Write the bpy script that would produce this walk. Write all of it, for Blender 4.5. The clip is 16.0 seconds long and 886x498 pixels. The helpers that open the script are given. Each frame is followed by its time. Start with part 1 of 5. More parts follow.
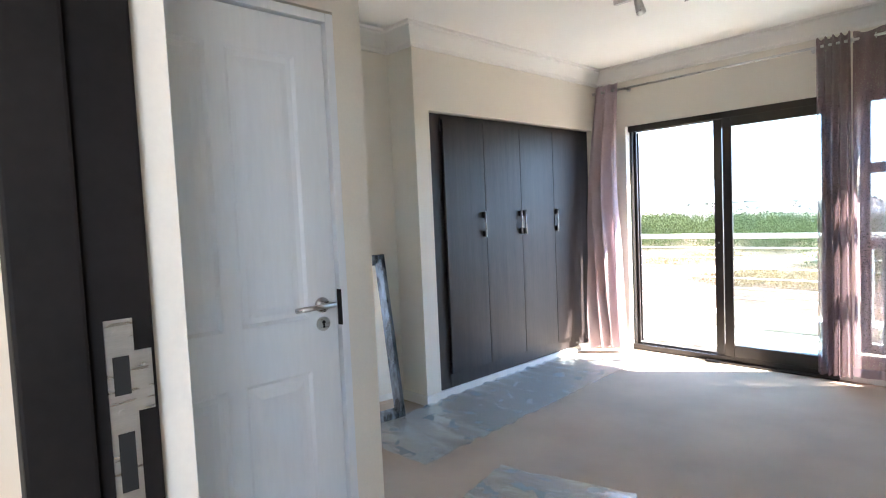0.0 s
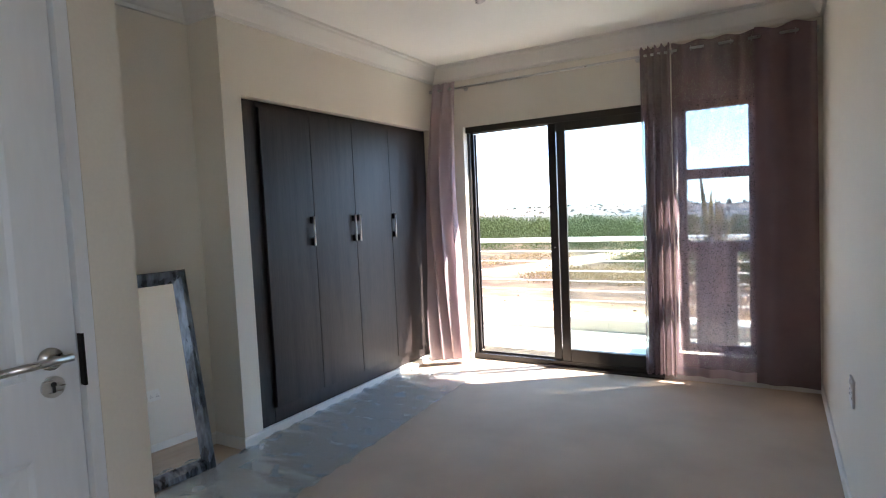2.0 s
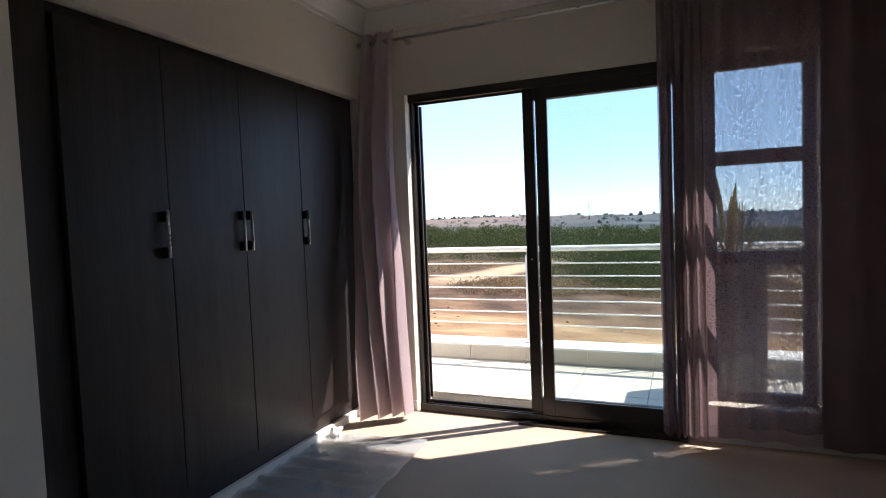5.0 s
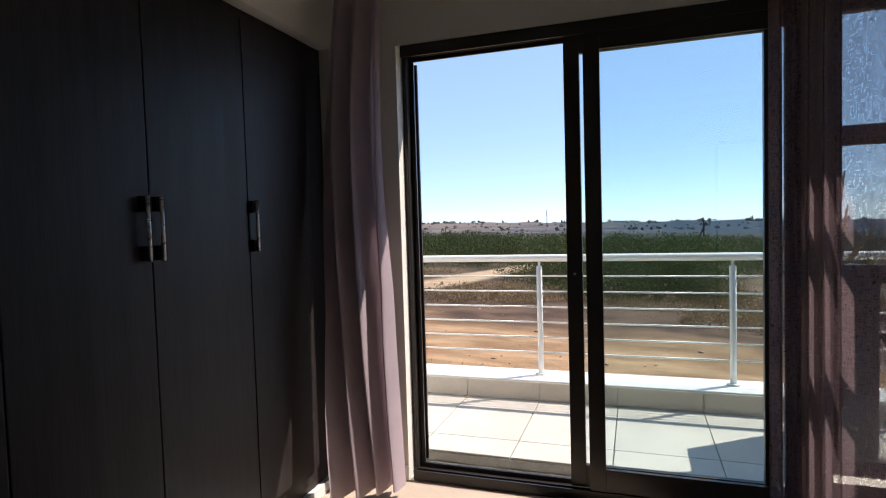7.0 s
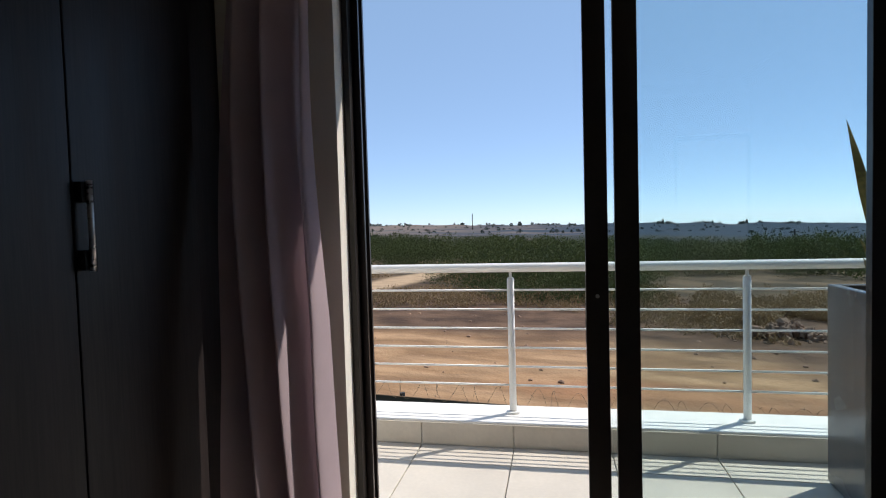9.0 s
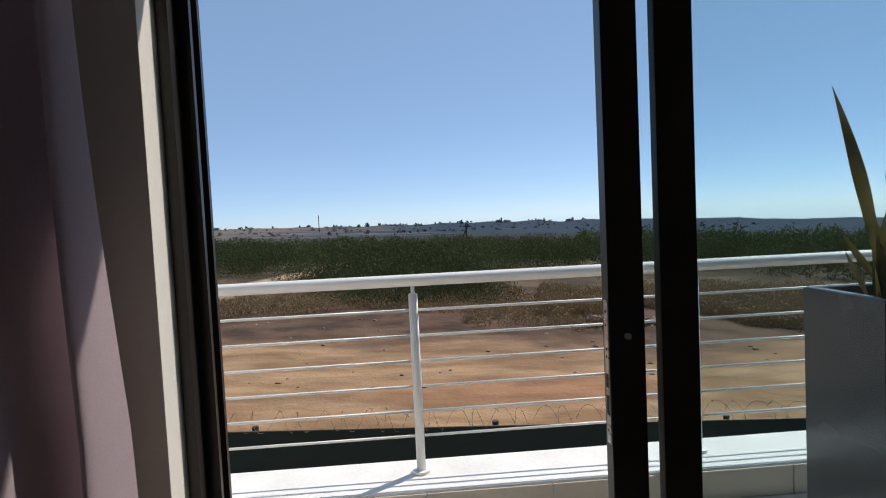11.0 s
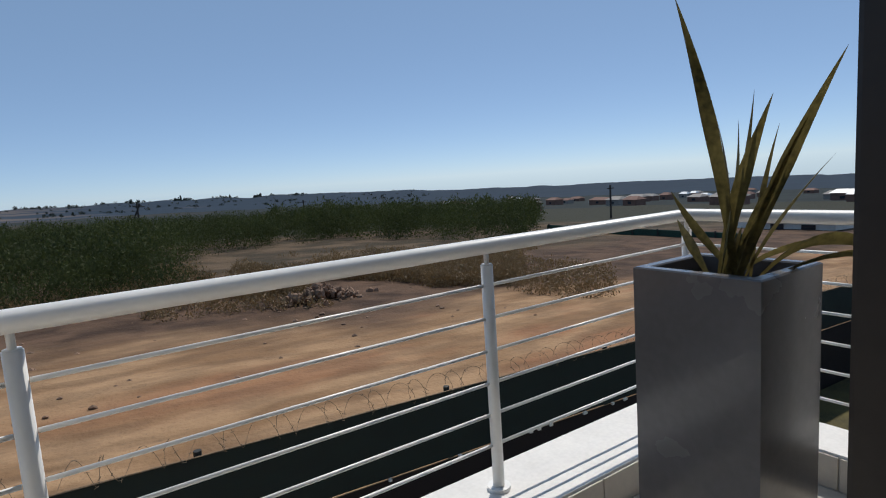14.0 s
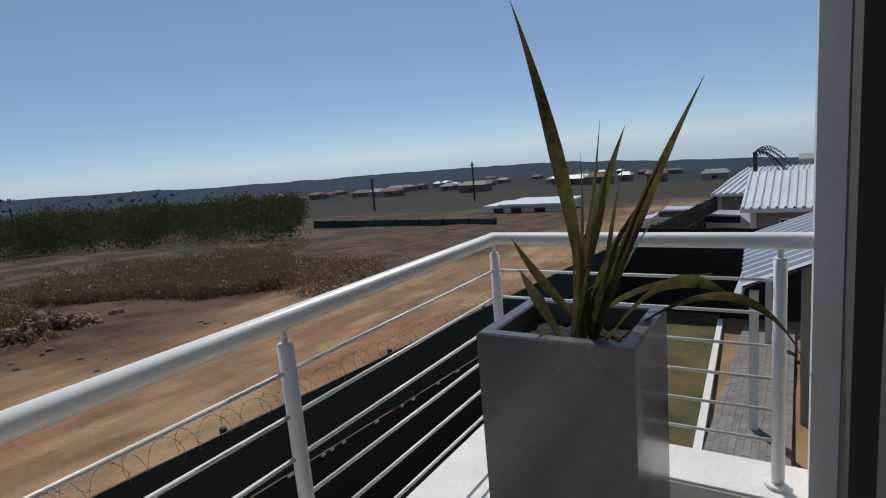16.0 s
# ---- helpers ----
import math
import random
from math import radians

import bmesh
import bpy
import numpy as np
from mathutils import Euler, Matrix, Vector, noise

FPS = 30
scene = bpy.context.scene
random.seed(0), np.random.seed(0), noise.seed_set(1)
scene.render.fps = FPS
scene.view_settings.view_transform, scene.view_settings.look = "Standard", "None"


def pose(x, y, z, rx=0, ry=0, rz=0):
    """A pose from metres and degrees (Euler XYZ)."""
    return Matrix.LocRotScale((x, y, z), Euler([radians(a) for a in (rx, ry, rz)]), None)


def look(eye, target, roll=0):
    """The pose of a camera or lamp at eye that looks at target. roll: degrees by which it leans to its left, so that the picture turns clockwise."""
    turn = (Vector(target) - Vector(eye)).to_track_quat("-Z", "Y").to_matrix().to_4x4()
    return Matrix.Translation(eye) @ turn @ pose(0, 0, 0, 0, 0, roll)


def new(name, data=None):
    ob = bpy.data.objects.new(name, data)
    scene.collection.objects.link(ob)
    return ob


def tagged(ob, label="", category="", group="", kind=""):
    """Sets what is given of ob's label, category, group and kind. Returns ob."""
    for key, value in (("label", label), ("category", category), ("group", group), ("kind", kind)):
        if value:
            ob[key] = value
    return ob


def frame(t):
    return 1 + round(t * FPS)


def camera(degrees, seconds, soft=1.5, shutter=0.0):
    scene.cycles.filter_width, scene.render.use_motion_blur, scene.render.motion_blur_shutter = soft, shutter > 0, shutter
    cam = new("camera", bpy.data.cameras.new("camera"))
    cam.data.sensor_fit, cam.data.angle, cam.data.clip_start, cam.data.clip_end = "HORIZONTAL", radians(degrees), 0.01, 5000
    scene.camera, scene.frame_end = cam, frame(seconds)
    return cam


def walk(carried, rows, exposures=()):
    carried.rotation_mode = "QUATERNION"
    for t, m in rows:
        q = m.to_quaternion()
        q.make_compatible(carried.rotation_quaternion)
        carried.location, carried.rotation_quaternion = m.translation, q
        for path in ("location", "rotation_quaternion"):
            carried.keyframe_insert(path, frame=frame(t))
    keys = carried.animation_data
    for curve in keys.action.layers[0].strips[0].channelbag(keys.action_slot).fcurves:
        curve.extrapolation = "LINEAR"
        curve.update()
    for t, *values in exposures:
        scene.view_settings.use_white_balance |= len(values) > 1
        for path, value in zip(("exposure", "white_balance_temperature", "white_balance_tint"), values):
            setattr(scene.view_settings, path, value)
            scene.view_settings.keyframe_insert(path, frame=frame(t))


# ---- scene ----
# The camera and its walk.
cam = camera(75.9, 16.0, 1.1)
PATH = [
    (0, (2.961, -4.899, 1.328), (1.508, -3.529, 1.212), -2.6),
    (0.5, (2.917, -4.848, 1.337), (1.566, -3.379, 1.216), -2.4),
    (1, (2.837, -4.773, 1.342), (1.621, -3.19, 1.216), -2.6),
    (1.5, (2.754, -4.67, 1.338), (1.667, -2.996, 1.209), -2.5),
    (2, (2.687, -4.507, 1.339), (1.674, -2.787, 1.208), -2.6),
    (2.5, (2.606, -4.323, 1.334), (1.624, -2.586, 1.206), -2.7),
    (3, (2.493, -4.134, 1.315), (1.533, -2.384, 1.193), -2.7),
    (3.5, (2.375, -3.932, 1.297), (1.452, -2.162, 1.181), -2.7),
    (6, (1.614, -2.927, 1.257), (0.921, -1.054, 1.157), -2.0),
    (6.5, (1.464, -2.701, 1.248), (0.798, -0.818, 1.153), -1.9),
    (7, (1.35, -2.494, 1.239), (0.706, -0.602, 1.148), -1.7),
    (7.5, (1.269, -2.289, 1.248), (0.663, -0.385, 1.155), -1.7),
    (8, (1.181, -2.097, 1.241), (0.617, -0.18, 1.152), -1.6),
    (10.5, (0.741, -1.159, 1.229), (0.737, 0.838, 1.127), -2.4),
    (11, (0.703, -0.956, 1.226), (0.837, 1.036, 1.121), -2.7),
    (11.5, (0.669, -0.782, 1.215), (0.958, 1.194, 1.106), -2.7),
    (12, (0.671, -0.595, 1.203), (1.116, 1.351, 1.079), -2.9),
    (12.5, (0.695, -0.423, 1.205), (1.316, 1.472, 1.045), -3.1),
    (13, (0.719, -0.267, 1.21), (1.51, 1.562, 1.033), -3.3),
    (13.5, (0.754, -0.148, 1.211), (1.706, 1.601, 1.022), -3.3),
    (14, (0.823, -0.019, 1.205), (1.937, 1.623, 0.953), -3.8),
    (14.5, (0.872, 0.077, 1.212), (2.147, 1.592, 0.927), -4.1),
    (15, (0.925, 0.19, 1.236), (2.367, 1.542, 0.926), -4.5),
    (15.5, (0.981, 0.289, 1.276), (2.549, 1.488, 0.952), -4.8),
    (16, (1.06, 0.354, 1.326), (2.721, 1.416, 0.991), -5.1),
]
EXPOSURE = [(t, e, k, g) for t, e, k, g in ((0.0, 3.95, 6400.0, 12.0), (1.0, 3.7, 6450.0, 12.0), (2.0, 3.12, 6600.0, 13.0), (2.5, 2.7, 6700.0, 14.0), (3.0, 2.3, 6750.0, 15.0), (3.6, 1.95, 6750.0, 15.0), (6.0, 1.0, 6750.0, 18.0), (7.0, 0.7, 6700.0, 16.0), (8.0, 0.45, 6600.0, 14.0), (10.5, 0.0, 6550.0, 12.0), (12.5, -0.25, 6520.0, 11.0), (14.0, -0.45, 6500.0, 11.0), (16.0, -0.65, 6500.0, 11.0))]
walk(cam, [(t, look(e, a, r)) for t, e, a, r in PATH], EXPOSURE)

# World and sun.
SUN = Vector((0.61, 0.445, 1.0)).normalized()
world = bpy.data.worlds.new("sky")
scene.world = world
world.use_nodes = True
wn = world.node_tree.nodes
sky = wn.new("ShaderNodeTexSky")
sky.sky_type, sky.sun_disc = "NISHITA", False
sky.sun_elevation = math.asin(SUN.z)
sky.sun_rotation = math.atan2(SUN.x, SUN.y)
sky.altitude = 1500.0
sky.air_density, sky.dust_density, sky.ozone_density = 0.6, 0.3, 2.0
haze = wn.new("ShaderNodeMix")
haze.data_type = "RGBA"
haze.inputs[0].default_value = 0.4
haze.inputs[7].default_value = (3.4, 5.5, 8.2, 1)
world.node_tree.links.new(sky.outputs[0], haze.inputs[6])
world.node_tree.links.new(haze.outputs[2], wn["Background"].inputs[0])
wn["Background"].inputs[1].default_value = 0.125
sun = new("sun", bpy.data.lights.new("sun", "SUN"))
sun.data.energy, sun.data.angle, sun.data.color = 4.3, radians(0.5), (1.0, 0.95, 0.87)
sun.matrix_world = look(SUN * 20, (0, 0, 0))
# Added fill lamp in an unseen landing opening, to brighten the room.
fill_lamp = new("landing_fill", bpy.data.lights.new("landing_fill", "AREA"))
fill_lamp.data.shape, fill_lamp.data.size, fill_lamp.data.size_y, fill_lamp.data.energy, fill_lamp.data.color = "RECTANGLE", 0.9, 1.2, 3.2, (0.97, 0.98, 1.0)
fill_lamp.matrix_world = look((4.9, -6.1, 1.65), (0.0, -6.1, 1.65))


# Materials.
def mat(name, base, rough=0.6, var=0.12, scale=8.0, fine=90.0, bump=0.15, metal=0.0, spec=0.5, stretch=(1, 1, 1), tint=None, depth=0.004, coat=0.0, per=0.0):
    m = bpy.data.materials.new(name)
    m.use_nodes = True
    n, l = m.node_tree.nodes, m.node_tree.links
    b = n["Principled BSDF"]
    tc, mp = n.new("ShaderNodeTexCoord"), n.new("ShaderNodeMapping")
    mp.inputs["Scale"].default_value = stretch
    geo = n.new("ShaderNodeNewGeometry")
    l.new(geo.outputs["Position"], mp.inputs[0])
    big, small = n.new("ShaderNodeTexNoise"), n.new("ShaderNodeTexNoise")
    big.inputs["Scale"].default_value, small.inputs["Scale"].default_value = scale, fine
    big.inputs["Detail"].default_value, small.inputs["Detail"].default_value = 5, 3
    l.new(mp.outputs[0], big.inputs[0]), l.new(mp.outputs[0], small.inputs[0])
    add = n.new("ShaderNodeMix")
    add.data_type = "FLOAT"
    add.inputs[0].default_value = 0.4
    l.new(big.outputs[0], add.inputs[2]), l.new(small.outputs[0], add.inputs[3])
    ramp = n.new("ShaderNodeValToRGB")
    dark = [c * (1 - 2 * var) for c in base]
    light = [min(1, c * (1 + var)) for c in (tint or base)]
    ramp.color_ramp.elements[0].position, ramp.color_ramp.elements[1].position = 0.3, 0.7
    ramp.color_ramp.elements[0].color, ramp.color_ramp.elements[1].color = (*dark, 1), (*light, 1)
    l.new(add.outputs[0], ramp.inputs[0])
    out = ramp.outputs[0]
    if per:
        info, hsv, mr = n.new("ShaderNodeObjectInfo"), n.new("ShaderNodeHueSaturation"), n.new("ShaderNodeMapRange")
        mr.inputs[3].default_value, mr.inputs[4].default_value = 1 - per, 1 + per
        l.new(info.outputs["Random"], mr.inputs[0]), l.new(mr.outputs[0], hsv.inputs["Value"]), l.new(out, hsv.inputs["Color"])
        out = hsv.outputs[0]
    l.new(out, b.inputs["Base Color"])
    rr = n.new("ShaderNodeMapRange")
    rr.inputs[3].default_value, rr.inputs[4].default_value = max(0.03, rough - 0.12), min(1, rough + 0.12)
    l.new(big.outputs[0], rr.inputs[0]), l.new(rr.outputs[0], b.inputs["Roughness"])
    b.inputs["Metallic"].default_value, b.inputs["Specular IOR Level"].default_value = metal, spec
    b.inputs["Coat Weight"].default_value = coat
    if bump:
        bp = n.new("ShaderNodeBump")
        bp.inputs["Strength"].default_value, bp.inputs["Distance"].default_value = bump, depth
        l.new(add.outputs[0], bp.inputs["Height"]), l.new(bp.outputs[0], b.inputs["Normal"])
    return m


WALL = mat("painted_plaster", (0.78, 0.735, 0.65), 0.75, 0.03, 1.5, 120, 0.12)
CEIL = mat("ceiling_paint", (0.86, 0.84, 0.8), 0.8, 0.02, 1.5, 100, 0.06)
CORN = mat("cornice_paint", (0.8, 0.78, 0.74), 0.7, 0.02, 2, 90, 0.05)
TRIM = mat("white_trim_paint", (0.78, 0.77, 0.74), 0.45, 0.04, 4, 80, 0.05)
CARPET = mat("beige_carpet", (0.52, 0.42, 0.335), 0.95, 0.1, 2.2, 260, 0.9, spec=0.1, depth=0.008)
DOORW = mat("white_door_paint", (0.8, 0.82, 0.84), 0.4, 0.03, 3, 60, 0.06, stretch=(1, 1, 0.15))
WENGE = mat("wenge_veneer", (0.021, 0.016, 0.0155), 0.46, 0.35, 6, 70, 0.2, stretch=(3, 3, 0.12), tint=(0.03, 0.022, 0.021), depth=0.001, spec=0.4)
DARKF = mat("dark_steel_frame", (0.011, 0.009, 0.0085), 0.6, 0.2, 6, 60, 0.05, spec=0.15)
ALU = mat("bronze_aluminium", (0.026, 0.02, 0.017), 0.38, 0.2, 5, 80, 0.05, spec=0.45)
STEEL = mat("brushed_steel", (0.62, 0.61, 0.6), 0.3, 0.08, 20, 200, 0.05, metal=1.0, stretch=(1, 1, 8))
BLACK = mat("black_void", (0.008, 0.008, 0.008), 0.8, 0.1, 8, 60, 0)
RAILW = mat("white_powder_coat", (0.82, 0.81, 0.78), 0.35, 0.03, 5, 50, 0.03)
KERB = mat("white_screed", (0.78, 0.76, 0.72), 0.7, 0.07, 5, 60, 0.25)
TILE = mat("beige_porcelain", (0.58, 0.53, 0.455), 0.45, 0.06, 4, 50, 0.05, per=0.04)
GROUT = mat("grey_grout", (0.4, 0.38, 0.34), 0.9, 0.15, 10, 90, 0.2)
PLANTER = mat("grey_fibreglass", (0.115, 0.108, 0.108), 0.24, 0.08, 4, 40, 0.05, coat=0.2)
SOIL = mat("potting_soil", (0.03, 0.022, 0.017), 0.95, 0.4, 20, 90, 1.0, depth=0.02)
PLAST = mat("outside_plaster", (0.72, 0.7, 0.66), 0.8, 0.06, 3, 70, 0.3)
FACADE = mat("taupe_outside_sheet", (0.055, 0.045, 0.04), 0.9, 0.06, 3, 70, 0.3)
SOCKET = mat("white_plastic", (0.8, 0.79, 0.76), 0.35, 0.02, 8, 50, 0)
ROOF = mat("white_metal_sheet", (0.72, 0.74, 0.74), 0.4, 0.08, 1, 30, 0.05)
ROOFG = mat("grey_metal_sheet", (0.45, 0.5, 0.54), 0.4, 0.1, 1, 30, 0.05)
FARW = mat("far_wall_plaster", (0.3, 0.27, 0.24), 0.85, 0.1, 0.6, 8, 0.1)
FARB = mat("far_brick", (0.22, 0.12, 0.09), 0.9, 0.2, 0.6, 8, 0.1)
FARWIN = mat("far_window", (0.03, 0.035, 0.045), 0.2, 0.1, 2, 8, 0)
GREENNET = mat("green_shade_cloth", (0.012, 0.023, 0.018), 0.85, 0.25, 2, 120, 0.4, stretch=(1, 1, 3))
BLACKNET = mat("black_shade_cloth", (0.016, 0.011, 0.01), 0.9, 0.25, 2, 120, 0.4)
POSTM = mat("dark_fence_post", (0.02, 0.022, 0.02), 0.7, 0.2, 4, 40, 0.2)
WIRE = mat("rusty_wire", (0.22, 0.16, 0.1), 0.6, 0.2, 8, 60, 0, metal=0.3)
ROCK = mat("rubble_stone", (0.27, 0.165, 0.105), 0.9, 0.25, 2, 20, 0.6, per=0.3, depth=0.03)
PAVE = mat("grey_paving_brick", (0.24, 0.22, 0.21), 0.85, 0.15, 2, 40, 0.3, per=0.15)
WOODP = mat("weathered_pole", (0.05, 0.04, 0.035), 0.9, 0.2, 4, 30, 0.3)
CARP = mat("pale_car_paint", (0.6, 0.6, 0.62), 0.3, 0.05, 2, 10, 0, coat=0.5)
RUBBER = mat("tyre_rubber", (0.02, 0.02, 0.02), 0.8, 0.1, 5, 30, 0)
TWINE = mat("white_plastic_scrap", (0.7, 0.7, 0.68), 0.5, 0.05, 8, 60, 0)


def leafmat(name, a, b, rough=0.6, translucent=0.25):
    m = bpy.data.materials.new(name)
    m.use_nodes = True
    n, l = m.node_tree.nodes, m.node_tree.links
    p = n["Principled BSDF"]
    geo, ramp, mix, tr = n.new("ShaderNodeNewGeometry"), n.new("ShaderNodeValToRGB"), n.new("ShaderNodeMixShader"), n.new("ShaderNodeBsdfTranslucent")
    ramp.color_ramp.elements[0].color, ramp.color_ramp.elements[1].color = (*a, 1), (*b, 1)
    noi = n.new("ShaderNodeTexNoise")
    noi.inputs["Scale"].default_value = 0.12
    l.new(geo.outputs["Position"], noi.inputs[0])
    add = n.new("ShaderNodeMath")
    add.operation = "MULTIPLY_ADD"
    add.inputs[1].default_value = 0.5
    l.new(geo.outputs["Random Per Island"], add.inputs[0]), l.new(noi.outputs[0], add.inputs[2])
    sub = n.new("ShaderNodeMath")
    sub.operation = "SUBTRACT"
    sub.inputs[1].default_value = 0.25
    l.new(add.outputs[0], sub.inputs[0]), l.new(sub.outputs[0], ramp.inputs[0])
    l.new(ramp.outputs[0], p.inputs["Base Color"]), l.new(ramp.outputs[0], tr.inputs[0])
    p.inputs["Roughness"].default_value, p.inputs["Specular IOR Level"].default_value = rough, 0.3
    mix.inputs[0].default_value = translucent
    l.new(p.outputs[0], mix.inputs[1]), l.new(tr.outputs[0], mix.inputs[2]), l.new(mix.outputs[0], n["Material Output"].inputs[0])
    return m


BUSH = leafmat("bush_leaves", (0.022, 0.031, 0.011), (0.082, 0.1, 0.028), 0.85, 0.3)
DRYG = leafmat("dry_grass", (0.13, 0.085, 0.042), (0.3, 0.2, 0.095))
FARTREE = leafmat("far_tree_leaves", (0.03, 0.04, 0.035), (0.05, 0.065, 0.05), translucent=0.1)


def flaxmat():
    m = mat("flax_leaf", (0.06, 0.062, 0.022), 0.45, 0.35, 6, 60, 0.1, tint=(0.17, 0.135, 0.045), stretch=(1, 1, 1))
    n, l = m.node_tree.nodes, m.node_tree.links
    mix, tr = n.new("ShaderNodeMixShader"), n.new("ShaderNodeBsdfTranslucent")
    p = n["Principled BSDF"]
    l.new(p.inputs["Base Color"].links[0].from_socket, tr.inputs[0])
    mix.inputs[0].default_value = 0.35
    l.new(p.outputs[0], mix.inputs[1]), l.new(tr.outputs[0], mix.inputs[2]), l.new(mix.outputs[0], n["Material Output"].inputs[0])
    return m


FLAX = flaxmat()


def glassmat():
    m = bpy.data.materials.new("window_glass")
    m.use_nodes = True
    n, l = m.node_tree.nodes, m.node_tree.links
    n.remove(n["Principled BSDF"])
    tr, gl, mix, lw = n.new("ShaderNodeBsdfTransparent"), n.new("ShaderNodeBsdfGlossy"), n.new("ShaderNodeMixShader"), n.new("ShaderNodeLayerWeight")
    tr.inputs[0].default_value = (0.94, 0.98, 0.98, 1)
    gl.inputs["Roughness"].default_value = 0.02
    po, ma = n.new("ShaderNodeMath"), n.new("ShaderNodeMath")
    po.operation, ma.operation = "POWER", "MULTIPLY_ADD"
    po.inputs[1].default_value, ma.inputs[1].default_value, ma.inputs[2].default_value = 5.0, 0.6, 0.03
    lw.inputs[0].default_value = 0.5
    l.new(lw.outputs["Facing"], po.inputs[0]), l.new(po.outputs[0], ma.inputs[0]), l.new(ma.outputs[0], mix.inputs[0])
    l.new(tr.outputs[0], mix.inputs[1]), l.new(gl.outputs[0], mix.inputs[2]), l.new(mix.outputs[0], n["Material Output"].inputs[0])
    return m


GLASS = glassmat()


def mirrormat():
    m = mat("mirror_silver", (0.86, 0.87, 0.86), 0.02, 0.0, 3, 30, 0, metal=1.0)
    n = m.node_tree.nodes
    for k in list(n["Principled BSDF"].inputs["Roughness"].links):
        m.node_tree.links.remove(k)
    n["Principled BSDF"].inputs["Roughness"].default_value = 0.015
    return m


MIRROR = mirrormat()


def fabric(name, base, clear, trans):
    m = mat(name, base, 0.9, 0.08, 5, 400, 0.4, spec=0.1, depth=0.001)
    n, l = m.node_tree.nodes, m.node_tree.links
    p = n["Principled BSDF"]
    col = p.inputs["Base Color"].links[0].from_socket
    tl, tp, m1, m2 = n.new("ShaderNodeBsdfTranslucent"), n.new("ShaderNodeBsdfTransparent"), n.new("ShaderNodeMixShader"), n.new("ShaderNodeMixShader")
    l.new(col, tl.inputs[0])
    m1.inputs[0].default_value = trans
    l.new(p.outputs[0], m1.inputs[1]), l.new(tl.outputs[0], m1.inputs[2])
    geo = n.new("ShaderNodeNewGeometry")
    wx, wz, mul, mr = n.new("ShaderNodeTexNoise"), n.new("ShaderNodeTexNoise"), n.new("ShaderNodeMath"), n.new("ShaderNodeMapRange")
    for w, s in ((wx, (300, 300, 45)), (wz, (45, 45, 300))):
        mp = n.new("ShaderNodeMapping")
        mp.inputs["Scale"].default_value = s
        l.new(geo.outputs["Position"], mp.inputs[0]), l.new(mp.outputs[0], w.inputs[0])
        w.inputs["Scale"].default_value = 1.0
    mul.operation = "ADD"
    l.new(wx.outputs[0], mul.inputs[0]), l.new(wz.outputs[0], mul.inputs[1])
    mr.inputs[1].default_value, mr.inputs[2].default_value = 0.75, 1.25
    mr.inputs[3].default_value, mr.inputs[4].default_value = clear * 0.4, clear * 1.6
    l.new(mul.outputs[0], mr.inputs[0]), l.new(mr.outputs[0], m2.inputs[0])
    l.new(m1.outputs[0], m2.inputs[1]), l.new(tp.outputs[0], m2.inputs[2]), l.new(m2.outputs[0], n["Material Output"].inputs[0])
    return m


# One mauve fabric: corner copy darkened for shade, drape copy lightened as sunlit.
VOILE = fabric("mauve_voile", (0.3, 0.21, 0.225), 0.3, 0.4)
SHADED_VOILE = fabric("shaded_mauve_voile", (0.23, 0.16, 0.168), 0.04, 0.12)
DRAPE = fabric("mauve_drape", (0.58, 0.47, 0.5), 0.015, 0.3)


def wrapmat():
    m = mat("bubble_wrap", (0.66, 0.76, 0.8), 0.25, 0.1, 9, 120, 1.0, spec=0.8, depth=0.006)
    n, l = m.node_tree.nodes, m.node_tree.links
    p = n["Principled BSDF"]
    tp, gl, m1, m2 = n.new("ShaderNodeBsdfTransparent"), n.new("ShaderNodeBsdfGlossy"), n.new("ShaderNodeMixShader"), n.new("ShaderNodeMixShader")
    gl.inputs["Roughness"].default_value, gl.inputs[0].default_value = 0.2, (0.8, 0.9, 0.95, 1)
    l.new(p.inputs["Normal"].links[0].from_socket, gl.inputs["Normal"])
    m1.inputs[0].default_value, m2.inputs[0].default_value = 0.5, 0.4
    l.new(p.outputs[0], m1.inputs[1]), l.new(gl.outputs[0], m1.inputs[2])
    l.new(m1.outputs[0], m2.inputs[1]), l.new(tp.outputs[0], m2.inputs[2]), l.new(m2.outputs[0], n["Material Output"].inputs[0])
    return m


WRAP = wrapmat()


